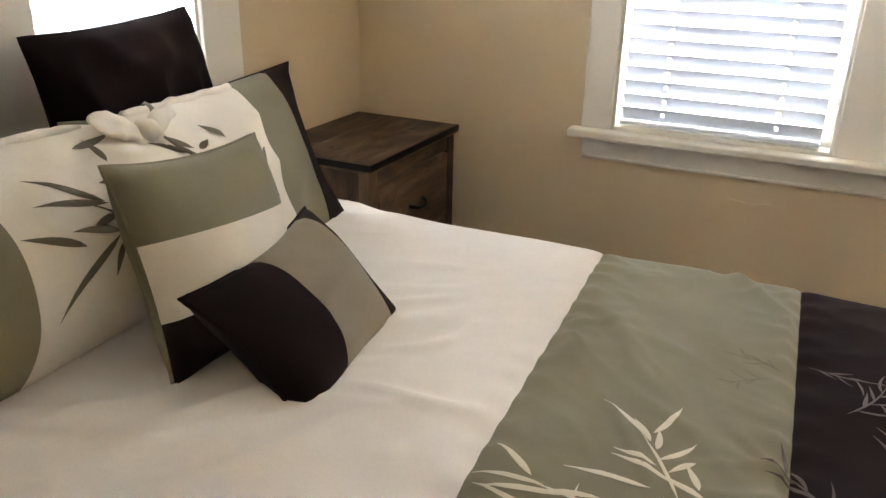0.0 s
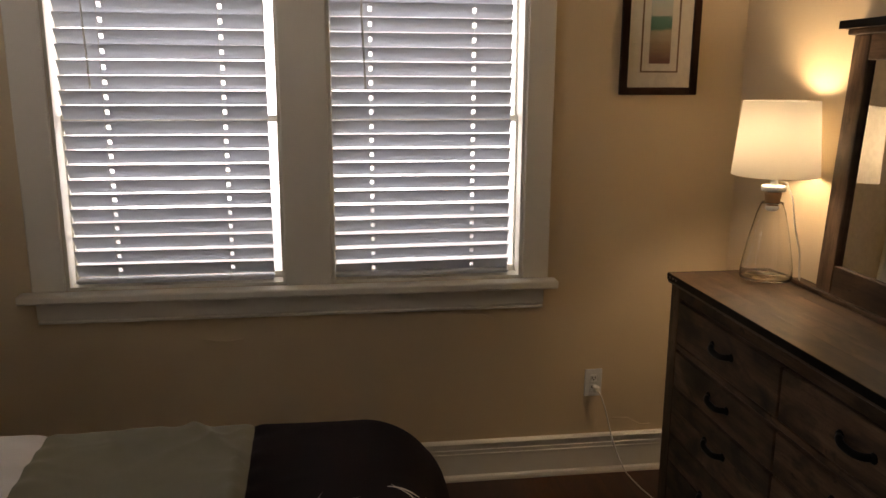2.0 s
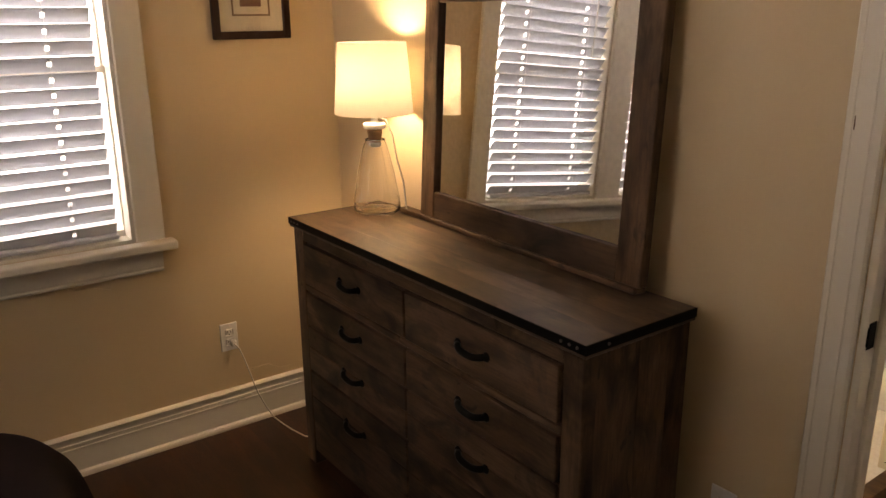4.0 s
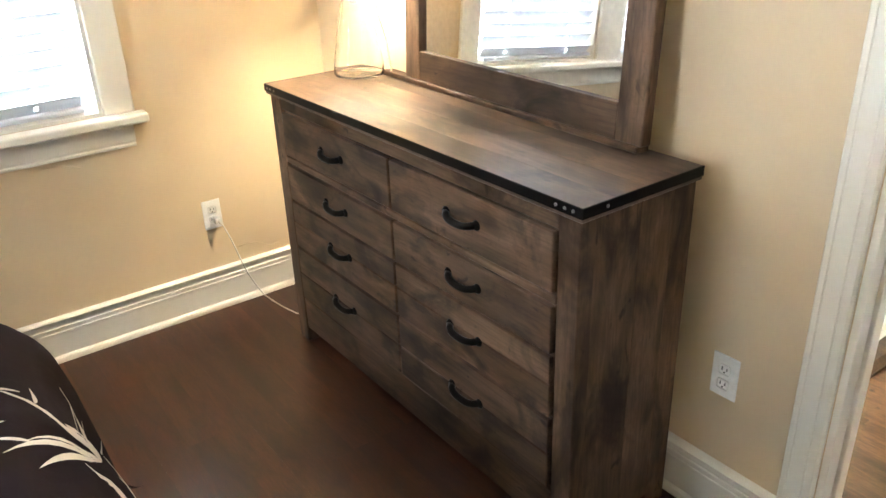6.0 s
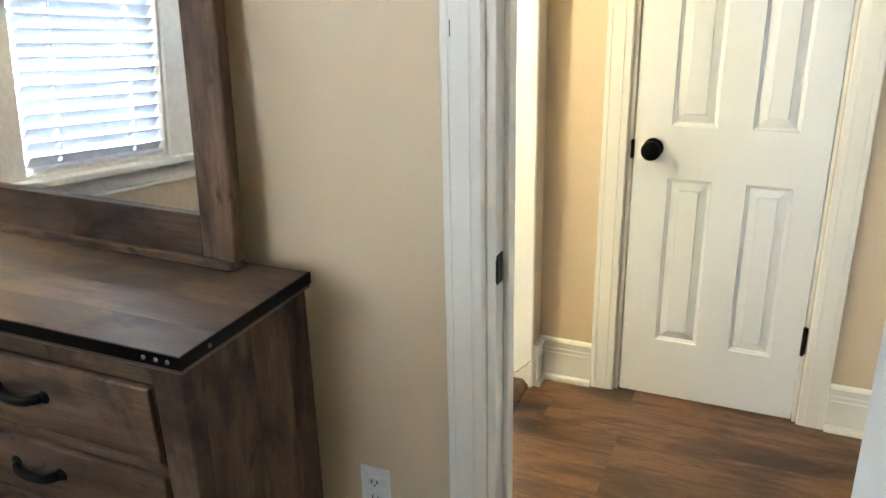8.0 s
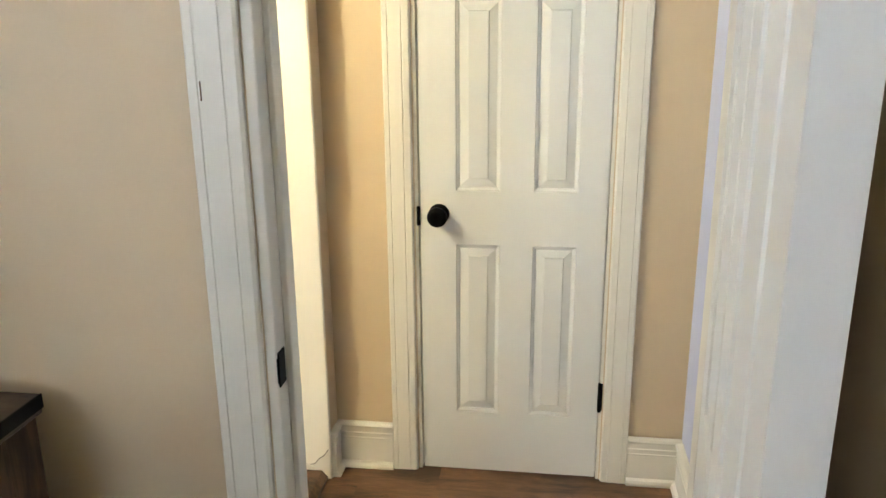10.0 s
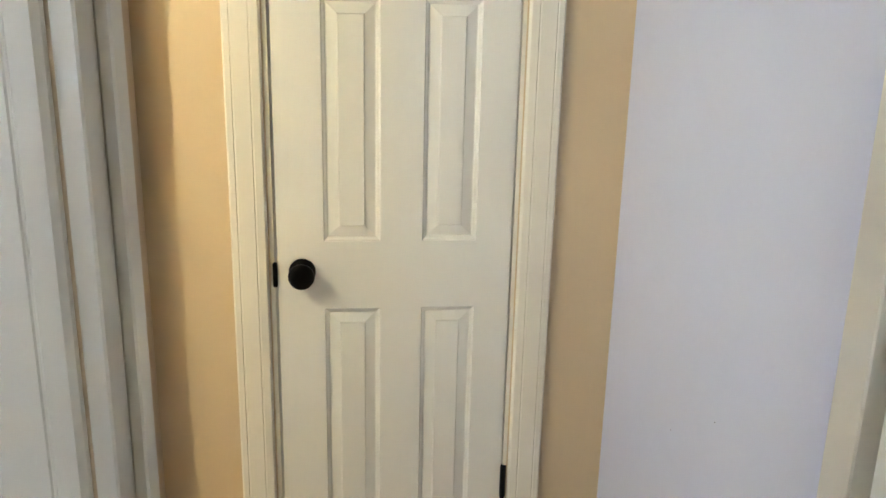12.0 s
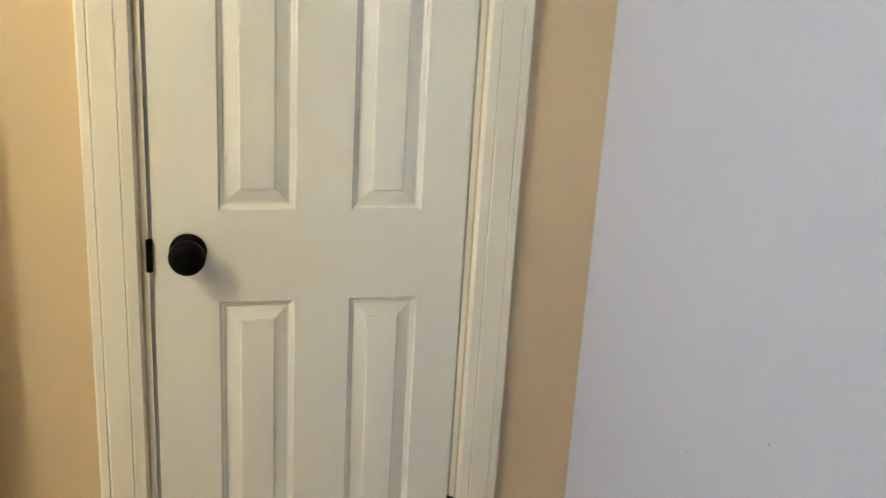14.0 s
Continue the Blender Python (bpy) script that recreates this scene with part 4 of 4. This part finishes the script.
def quilt(u, v):
    """A point of the quilt: u along the bed from the head, v from the far side to the near side."""
    rf, rs = 0.19, 0.085
    dx, zx = fold(u - (BF - rf), rf)
    x = BF - rf + dx
    far, zf = fold(v - (BR - rs), rs)
    near, zn = fold((BN + rs) - v, rs)
    if v > BR - rs:
        y = BR - rs + far
    elif v < BN + rs:
        y = BN + rs - near
    else:
        y = v
    drop = zx + (zf if v > BR - rs else 0) + (zn if v < BN + rs else 0)
    z = BZ - drop
    ty = (v - (BN + BR) / 2) / ((BR - BN) / 2)
    tx = (u - BH) / (BF - BH)
    puff = 0.018 * (1 - min(1, abs(ty)) ** 4) * (1 - min(1, max(0, tx)) ** 6)
    green = min(1.0, max(0.0, (u - seam_a(v)) / 0.04)) * min(1.0, max(0.0, (seam_b(v) - u) / 0.03))
    white = min(1.0, max(0.0, (seam_a(v) - u) / 0.05))
    w = 0.010 * noise.noise(Vector((u * 2.2 + v * 1.1, v * 2.6, 0.3)))
    # long drag folds across the white panel, towards the near corner of the head
    p, q = u * 0.88 + v * 0.47, v * 0.88 - u * 0.47
    w += 0.016 * white * crease(p * 1.3, q * 5.5, 7.3, 2.0) * patch(u * 1.6, v * 1.6, 2.2)
    w += 0.008 * white * crease(p * 2.6 + 3, q * 12.0, 1.3, 2.4) * patch(u * 2.4, v * 2.4, 5.0)
    w += 0.013 * white * drag(u, v)
    # slanting puckers in the green panel
    p, q = u * 0.62 - v * 0.78, u * 0.78 + v * 0.62
    w += 0.017 * green * crease(p * 2.2, q * 7.5, 5.5, 2.2) * patch(u * 2.5, v * 2.5, 6.1)
    w += 0.011 * green * crease(p * 3.4 + 5, q * 15.0, 2.5, 2.4) * patch(u * 3.5, v * 3.5, 9.1)
    p, q = u * 0.95 + v * 0.30, v * 0.95 - u * 0.30
    w += 0.011 * green * crease(p * 3.0, q * 11.0, 8.5, 2.6) * patch(u * 3.0, v * 3.0, 3.4)
    w += 0.004 * (1 - green - white) * crease(p * 2.0, q * 6.0, 4.5, 2.2)
    for seam in (seam_a(v), seam_b(v)):
        e = abs(u - seam)
        w -= 0.006 * math.exp(-(e / 0.012) ** 2)
        w += 0.003 * math.exp(-(e / 0.05) ** 2) * math.sin(v * 70 + 3 * noise.noise(Vector((v * 5, seam, 0))))
        w += 0.008 * math.exp(-e / 0.09) * crease(v * 13.0 + 6.0 * (u - seam), seam * 3 + 0.6 * u, 9.0, 2.0) * max(green, 0.15 * white)
    hang = min(1.0, drop / 0.25)
    x += hang * 0.02 * math.sin(v * 11 + 1.0) * (1 if u > BF - rf else 0)
    y += hang * 0.015 * math.sin(u * 9) * (1 if v > BR - rs else -1 if v < BN + rs else 0)
    x += 0.14 * max(0.0, drop - 0.10) * (1 if u > BF - rf else 0)
    if drop > 0.1:
        x += w * 0.8 * (1 if u > BF - rf else 0)
        y += w * 1.4 * (1 if v > BR - rs else -1 if v < BN + rs else 0)
    return Vector((x, y, max(0.10 + 0.02 * noise.noise(Vector((u * 4, v * 4, 8))), z + puff + w * (1 - 0.6 * hang))))


def cloth_patch(f, u0, u1, v0, v1, step, start=None, stop=None):
    """A sheet over f(u, v); start and stop give a slanting edge."""
    nu, nv = max(2, round((u1 - u0) / step)), max(2, round((v1 - v0) / step))
    bm = bmesh.new()
    g = []
    for i in range(nu + 1):
        t = i / nu
        vs = [v0 + (v1 - v0) * j / nv for j in range(nv + 1)]
        g.append([bm.verts.new(f((start(v) if start else u0) * (1 - t) + (stop(v) if stop else u1) * t, v)) for v in vs])
    for i in range(nu):
        for j in range(nv):
            bm.faces.new((g[i][j], g[i + 1][j], g[i + 1][j + 1], g[i][j + 1]))
    return bm


def lift(f, u, v, h):
    e = 0.004
    p = f(u, v)
    n = (f(u + e, v) - p).cross(f(u, v + e) - p)
    if n.length < 1e-12:
        return p
    n.normalize()
    return p + n * h


def leaf_on(panel, name, mat, f, u, v, angle, length, width, h=0.0015, bend=0.0, local=False):
    """A long pointed bamboo leaf lying on f, its root at (u, v)."""
    bm = bmesh.new()
    k = 7
    rows = []
    for i in range(k + 1):
        t = i / k
        a = angle + bend * t
        cu, cv = u + math.cos(a) * length * t, v + math.sin(a) * length * t
        w = width * 0.5 * (math.sin(math.pi * min(1, t ** 0.75)) + 0.02)
        du, dv = -math.sin(a) * w, math.cos(a) * w
        rows.append([bm.verts.new(lift(f, cu + du * s, cv + dv * s, h * (1.5 if s == 0 else 1))) for s in (-1, 0, 1)])
    for r0, r1 in zip(rows, rows[1:]):
        for j in range(2):
            bm.faces.new((r0[j], r1[j], r1[j + 1], r0[j + 1]))
    return part(name, bm, mat, panel, smooth=True, local=local)


def spray(panel, mat, f, u, v, angle, size, rnd, count=7, h=0.0015):
    """A bamboo sprig: a thin bent stem with leaves in pairs."""
    leaf_on(panel, "stem", mat, f, u, v, angle, size, 0.005, h, 0.25)
    for i in range(count):
        t = 0.15 + 0.85 * i / count
        a = angle + 0.25 * t
        side = 1 if i % 2 else -1
        leaf_on(panel, "leaf", mat, f, u + math.cos(a) * size * t, v + math.sin(a) * size * t, a + side * rnd.uniform(0.35, 0.95), size * rnd.uniform(0.32, 0.55), size * rnd.uniform(0.030, 0.052), h * rnd.uniform(0.9, 1.3), rnd.uniform(-0.4, 0.4))


quilt_thing = thing("quilt", ((BH + BF) / 2, (BN + BR) / 2, BZ), "rumpled white, green and brown banded quilt with bamboo embroidery", "quilt")
V0, V1 = BN - 0.42, BR + 0.42
U1 = BF + 0.62
part("white_panel", cloth_patch(quilt, BH, -2.33, V0, V1, 0.013, None, seam_a), WHITEC, quilt_thing, "white cotton panel", smooth=True)
green_panel = part("green_panel", cloth_patch(quilt, -2.33, -1.82, V0, V1, 0.010, seam_a, seam_b), GREENC, quilt_thing, "puckered sage green panel", smooth=True)
dark_panel = part("dark_panel", cloth_patch(quilt, -1.82, U1, V0, V1, 0.013, seam_b, None), DARKC, quilt_thing, "dark brown panel", smooth=True)
rnd = random.Random(11)
SPRAYS = (
    (green_panel, LEAFI, ((-1.97, -2.30, 2.10, 0.24, 8),)),
    (green_panel, LEAFB, ((-1.84, -1.52, 2.6, 0.10, 6), (-1.86, -1.56, 3.6, 0.09, 5))),
    (dark_panel, LEAFG, ((-1.79, -1.46, -0.3, 0.12, 6), (-1.72, -1.62, 0.9, 0.18, 7), (-1.64, -1.82, 1.2, 0.22, 7), (-1.58, -2.05, 0.6, 0.22, 7), (-1.70, -1.98, 2.1, 0.18, 7))),
    (dark_panel, LEAFI, ((-1.30, -1.62, 0.7, 0.40, 9), (-1.25, -1.42, 0.2, 0.36, 9), (-1.36, -1.85, 0.9, 0.44, 9), (-1.12, -1.70, 0.5, 0.36, 8), (-1.30, -1.25, -0.4, 0.26, 6))),
)
for panel, mat, rows in SPRAYS:
    for u, v, an, size, c in rows:
        spray(panel, mat, quilt, u, v, an, size, rnd, c)

# pale sprigs on the green panel: root, direction, length
for u, v, an, size in ((-2.025, -1.870, 2.31, 0.113), (-2.024, -1.851, 1.10, 0.097), (-2.023, -1.878, 2.03, 0.064), (-2.009, -1.897, 1.52, 0.055), (-1.999, -1.925, 0.80, 0.079),
                       (-2.000, -1.943, 2.76, 0.069), (-1.976, -1.970, 2.71, 0.091), (-1.995, -2.007, 3.03, 0.125), (-1.926, -1.977, 1.87, 0.065),
                       (-2.172, -2.064, 2.45, 0.079), (-2.149, -2.075, -3.11, 0.101), (-2.109, -2.084, -2.99, 0.116), (-2.060, -2.066, -3.04, 0.089), (-1.943, -1.905, -2.40, 0.053), (-1.911, -1.995, 2.66, 0.098)):
    leaf_on(green_panel, "leaf", LEAFI, quilt, u, v, an, size * 1.12, 0.0125, 0.0018, 0.18)
for u, v, an, size in ((-1.950, -2.016, 2.01, 0.189), (-1.90, -2.16, 1.95, 0.16), (-2.02, -2.10, 2.9, 0.17)):
    leaf_on(green_panel, "stem", LEAFI, quilt, u, v, an, size, 0.007, 0.0016, 0.1)
for an, size, width, bend in ((1.65, 0.27, 0.014, 0.6), (2.20, 0.13, 0.010, 0.9), (2.75, 0.17, 0.013, 0.55), (3.35, 0.15, 0.013, 0.35), (1.35, 0.13, 0.010, 0.4)):
    leaf_on(dark_panel, "leaf", LEAFI, quilt, -1.33, -1.60, an, size, width * 1.5, 0.002, bend)
for u, v, an, size in ((-1.41, -1.44, 1.2, 0.07), (-1.43, -1.40, 2.9, 0.08), (-1.48, -1.53, 3.4, 0.08), (-1.45, -1.60, 2.6, 0.07)):
    leaf_on(dark_panel, "leaf", LEAFI, quilt, u, v, an, size, 0.010, 0.0025, 0.3)


# ---------------------------------------------------------------- pillows
def cushion(w, h, d, plump=0.42, pinch=0.055, seed=0.0, wrinkle=0.006):
    """A point of a pillow's face: s, t from -1 to 1; side +1 is the front."""
    def f(s, t, side=1):
        sx = s * (1 - pinch * (1 - t * t))
        ty = t * (1 - pinch * (1 - s * s))
        body = max(0.0, (1 - abs(s) ** 2.1)) ** plump * max(0.0, (1 - abs(t) ** 2.1)) ** plump
        x, y = sx * w / 2, ty * h / 2
        edge = 1 - max(abs(s), abs(t)) ** 6
        r = wrinkle * (ridge(x + seed, y - seed, 6.5) - 0.6) + wrinkle * 0.8 * noise.noise(Vector((x * 5 + seed, y * 5, seed)))
        return Vector((x, y, side * (d / 2 * body + 0.003 + r * edge)))
    return f


def pillow(name, label, f, m, bands, axis, back, step=26, group="bed pillows"):
    """bands: (from, to, material, part name) along axis 's' or 't'; m sets the pillow in the room."""
    ob = new(name)
    ob.matrix_world = m
    BASE[ob] = Vector((0, 0, 0))
    tagged(ob, label, "pillow", group)
    for a, b, mat, pname in bands:
        n = max(3, round((b - a) / 2 * step * 1.4))
        bm = bmesh.new()
        k = round(step * 1.4)
        g = []
        for i in range(n + 1):
            p = a + (b - a) * i / n
            g.append([bm.verts.new(f(p, -1 + 2 * j / k) if axis == "s" else f(-1 + 2 * j / k, p)) for j in range(k + 1)])
        for i in range(n):
            for j in range(k):
                bm.faces.new((g[i][j], g[i + 1][j], g[i + 1][j + 1], g[i][j + 1]) if axis == "s" else (g[i][j], g[i][j + 1], g[i + 1][j + 1], g[i + 1][j]))
        part(pname, bm, mat, ob, smooth=True, local=True)
    bm = bmesh.new()
    g = [[bm.verts.new(f(-1 + 2 * i / step, -1 + 2 * j / step, -1)) for j in range(step + 1)] for i in range(step + 1)]
    for i in range(step):
        for j in range(step):
            bm.faces.new((g[i][j], g[i][j + 1], g[i + 1][j + 1], g[i + 1][j]))
    part("back_panel", bm, back, ob, smooth=True, local=True)
    loop = [(-1 + 2 * i / 24, -1) for i in range(24)] + [(1, -1 + 2 * i / 24) for i in range(24)] + [(1 - 2 * i / 24, 1) for i in range(24)] + [(-1, 1 - 2 * i / 24) for i in range(25)]
    part("seam_piping", tube(bmesh.new(), [f(s, t) * 1.0 - Vector((0, 0, 0.003)) for s, t in loop], 0.0045, 6), back, ob, smooth=True, local=True)
    return ob


def leaning(x, y, z, lean, turn=0.0, roll=0.0):
    """The pose of a pillow with its middle at x, y, z, facing the foot, its top leaning back by lean degrees."""
    s, c = math.sin(radians(lean)), math.cos(radians(lean))
    m = Matrix(((0, -s, c, x), (1, 0, 0, y), (0, c, s, z), (0, 0, 0, 1)))
    return Matrix.Translation((x, y, z)) @ pose(0, 0, 0, 0, 0, turn) @ Matrix.Translation((-x, -y, -z)) @ m @ pose(0, 0, 0, 0, 0, roll)


dark_f = cushion(0.57, 0.61, 0.24, 0.42, 0.045, 1.3, 0.032)
pillow("euro_sham", "dark brown square pillow leaning against the window", dark_f, leaning(-3.57, -1.455, 1.045, 12, 0, 3.0), [(-1, 1, DARKC, "front_panel")], "s", DARKC)
dark_f2 = cushion(0.62, 0.58, 0.20, 0.55, 0.09, 4.3, 0.014)
pillow("euro_sham", "dark brown square pillow against the head wall", dark_f2, leaning(-3.56, -2.20, 1.035, 12, 0, -2.0), [(-1, 1, DARKC, "front_panel")], "s", DARKC)

sham_f = cushion(1.56, 0.52, 0.40, 0.50, 0.13, 2.2, 0.014)
sham = pillow("bed_sham", "wide ivory bamboo-print sham with green and dark bands", sham_f, leaning(-3.25, -1.845, 0.965, 24),
              [(-1, -0.80, DARKC, "dark_band"), (-0.80, -0.545, GREENC, "green_band"), (-0.545, 0.545, IVORYC, "ivory_panel"), (0.545, 0.80, GREENC, "green_band"), (0.80, 1, DARKC, "dark_band")], "s", DARKC, 34)


def sham_s(u, v):
    return sham_f(u / 0.76, v / 0.25)


ip = [o for o in sham.children if o.name.startswith("ivory_panel")][0]
for u, v, an, size in ((-0.205, 0.049, 2.37, 0.142), (-0.201, 0.044, 2.76, 0.143), (-0.286, -0.024, 2.58, 0.125), (-0.199, -0.020, 2.73, 0.109), (-0.207, -0.027, -2.63, 0.192), (-0.193, 0.017, -3.05, 0.069),
                       (-0.139, 0.079, 2.82, 0.051), (-0.149, -0.034, -2.98, 0.056), (0.380, 0.046, -2.48, 0.100), (0.274, -0.015, -0.74, 0.126), (0.226, 0.100, 2.18, 0.067), (0.133, 0.094, 0.26, 0.040),
                       (0.275, 0.004, 0.72, 0.050), (0.118, 0.100, 2.44, 0.102), (0.088, 0.094, 2.56, 0.105), (-0.135, 0.130, 1.38, 0.060), (-0.171, 0.178, 0.02, 0.100), (-0.201, -0.042, -2.20, 0.070)):
    leaf_on(ip, "leaf", LEAFB, sham_s, u, v, an, size * 1.05, 0.017, 0.002, 0.12, True)
for u, v, an, size in ((-0.190, 0.050, -1.70, 0.12), (-0.150, -0.03, 2.30, 0.16)):
    leaf_on(ip, "stem", LEAFB, sham_s, u, v, an, size, 0.005, 0.002, 0.1, True)


def tie_piece(name, size, m, seed):
    """A soft rounded lump of knotted cloth."""
    g = cushion(*size, 0.35, 0.0, seed, 0.012)
    bm = bmesh.new()
    for side in (1, -1):
        grid = []
        for i in range(15):
            row = []
            for j in range(15):
                p, q = -1 + i / 7, -1 + j / 7
                flat = g(p * math.sqrt(1 - q * q / 2), q * math.sqrt(1 - p * p / 2), side)
                edge = max(abs(p), abs(q))
                flat.z *= math.sqrt(max(0.0, 1 - edge ** 4))
                flat += 0.007 * noise.noise_vector(Vector((flat.x * 38 + seed * 5, flat.y * 38, flat.z * 20))) + 0.012 * noise.noise_vector(Vector((flat.x * 14 + seed * 9, flat.y * 14, 0.4)))
                row.append(bm.verts.new(m @ flat))
            grid.append(row)
        for i in range(14):
            for j in range(14):
                bm.faces.new((grid[i][j], grid[i + 1][j], grid[i + 1][j + 1], grid[i][j + 1]))
    bmesh.ops.remove_doubles(bm, verts=bm.verts[:], dist=1e-4)
    part(name, bm, IVORYC, sham, smooth=True, local=True)


hub = sham_f(0.01, 0.66) + Vector((0, 0.0, 0.004))
for name, size, dx, dy, dz, rz, seed in (("tie_loop", (0.13, 0.050, 0.030), -0.060, 0.028, 0.0, 154, 1.0), ("tie_loop", (0.12, 0.050, 0.030), 0.055, 0.022, 0.0, 22, 2.0), ("tie_knot", (0.048, 0.055, 0.045), 0.0, 0.012, 0.010, 10, 3.0),
                                         ("tie_tail", (0.14, 0.040, 0.016), -0.045, -0.040, 0.004, 228, 4.0), ("tie_tail", (0.14, 0.040, 0.016), 0.045, -0.040, 0.004, 306, 5.0)):
    tie_piece(name, size, Matrix.Translation(hub + Vector((dx, dy, dz))) @ pose(0, 0, 0, 0, 0, rz), seed)
for name, an, size in (("tie_leaf", 2.4, 0.10), ("tie_leaf", 0.5, 0.11), ("tie_leaf", 5.3, 0.12)):
    leaf_on(ip, name, LEAFB, sham_s, 0.008 + 0.05 * math.cos(an), 0.165 + 0.03 * math.sin(an), an, size, 0.014, 0.012, 0.2, True)
hem = bmesh.new()
for a, b in ((-0.54, -0.10), (0.06, 0.54)):
    pts = []
    for k in range(34):
        q = a + (b - a) * k / 33
        pts.append(sham_f(q, 0.93 + 0.02 * noise.noise(Vector((q * 9, 1.1, 0)))) + Vector((0, 0.006 * noise.noise(Vector((q * 21, 4.0, 0))), 0.010 * noise.noise(Vector((q * 14, 7.0, 0))))))
    tube(hem, pts, 0.013, 8)
part("gathered_hem", hem, IVORYC, sham, "gathered ivory hem", smooth=True, local=True)

sq_f = cushion(0.405, 0.435, 0.21, 0.46, 0.09, 3.1, 0.012)
pillow("throw_pillow", "square pillow with sage green, ivory and dark brown bands", sq_f, leaning(-2.93, -1.905, 0.968, 20, -2, -3.5),
       [(-1, -0.43, DARKC, "dark_band"), (-0.43, 0.27, IVORYC, "ivory_band"), (0.27, 1, GREENC, "green_band")], "t", GREENC)
lu_f = cushion(0.46, 0.335, 0.19, 0.46, 0.14, 5.7, 0.011)
pillow("lumbar_pillow", "small oblong dark brown pillow with a sage green middle band", lu_f, leaning(-2.735, -1.878, 0.868, 44, 4, 4),
       [(-1, -0.28, DARKC, "dark_band"), (-0.28, 0.72, TAUPEC, "green_band"), (0.72, 1, DARKC, "dark_band")], "s", DARKC)

# ---------------------------------------------------------------- floor boards and tiles
rnd = random.Random(5)


def boards(parent, name, mat, x0, x1, y0, y1, width, longest, top=0.0):
    """Boards along y laid side by side, their ends staggered; alike boards share a mesh."""
    meshes = {}
    x = x0
    while x < x1 - 0.01:
        w = min(width, x1 - x)
        y = y0
        first = True
        while y < y1 - 0.01:
            ln = longest * rnd.choice((0.5, 0.75, 1.0)) if first else longest
            first = False
            ln = min(ln, y1 - y)
            key = (round(w, 3), round(ln, 3))
            if key not in meshes:
                meshes[key] = finish(name, boxes((0, w, 0, ln, -0.0135, 0)), mat)
            ob = new(name, meshes[key])
            ob.parent = parent
            ob.location = (x, y, top + rnd.uniform(-0.0003, 0.0))
            y += ln
        x += w


boards(floor, "plank", FLOORW, XW, 0.02, YS, 0.0, 0.098, 1.35)
boards(floor_hall, "plank", HALLW, 0.02, HX + 0.02, HY0, HY1 + 0.012, 0.172, 1.1)

tile_mesh = finish("tile", boxes((-0.008, 0, 0.001, 0.299, 0.001, 0.199), bevel=0.0015), TILE)
for iy in range(7):
    for iz in range(12):
        ob = new("tile", tile_mesh)
        ob.parent = bath_wall
        ob.location = (BE, HY1 + T + 0.002 + iy * 0.30, 0.012 + iz * 0.20)
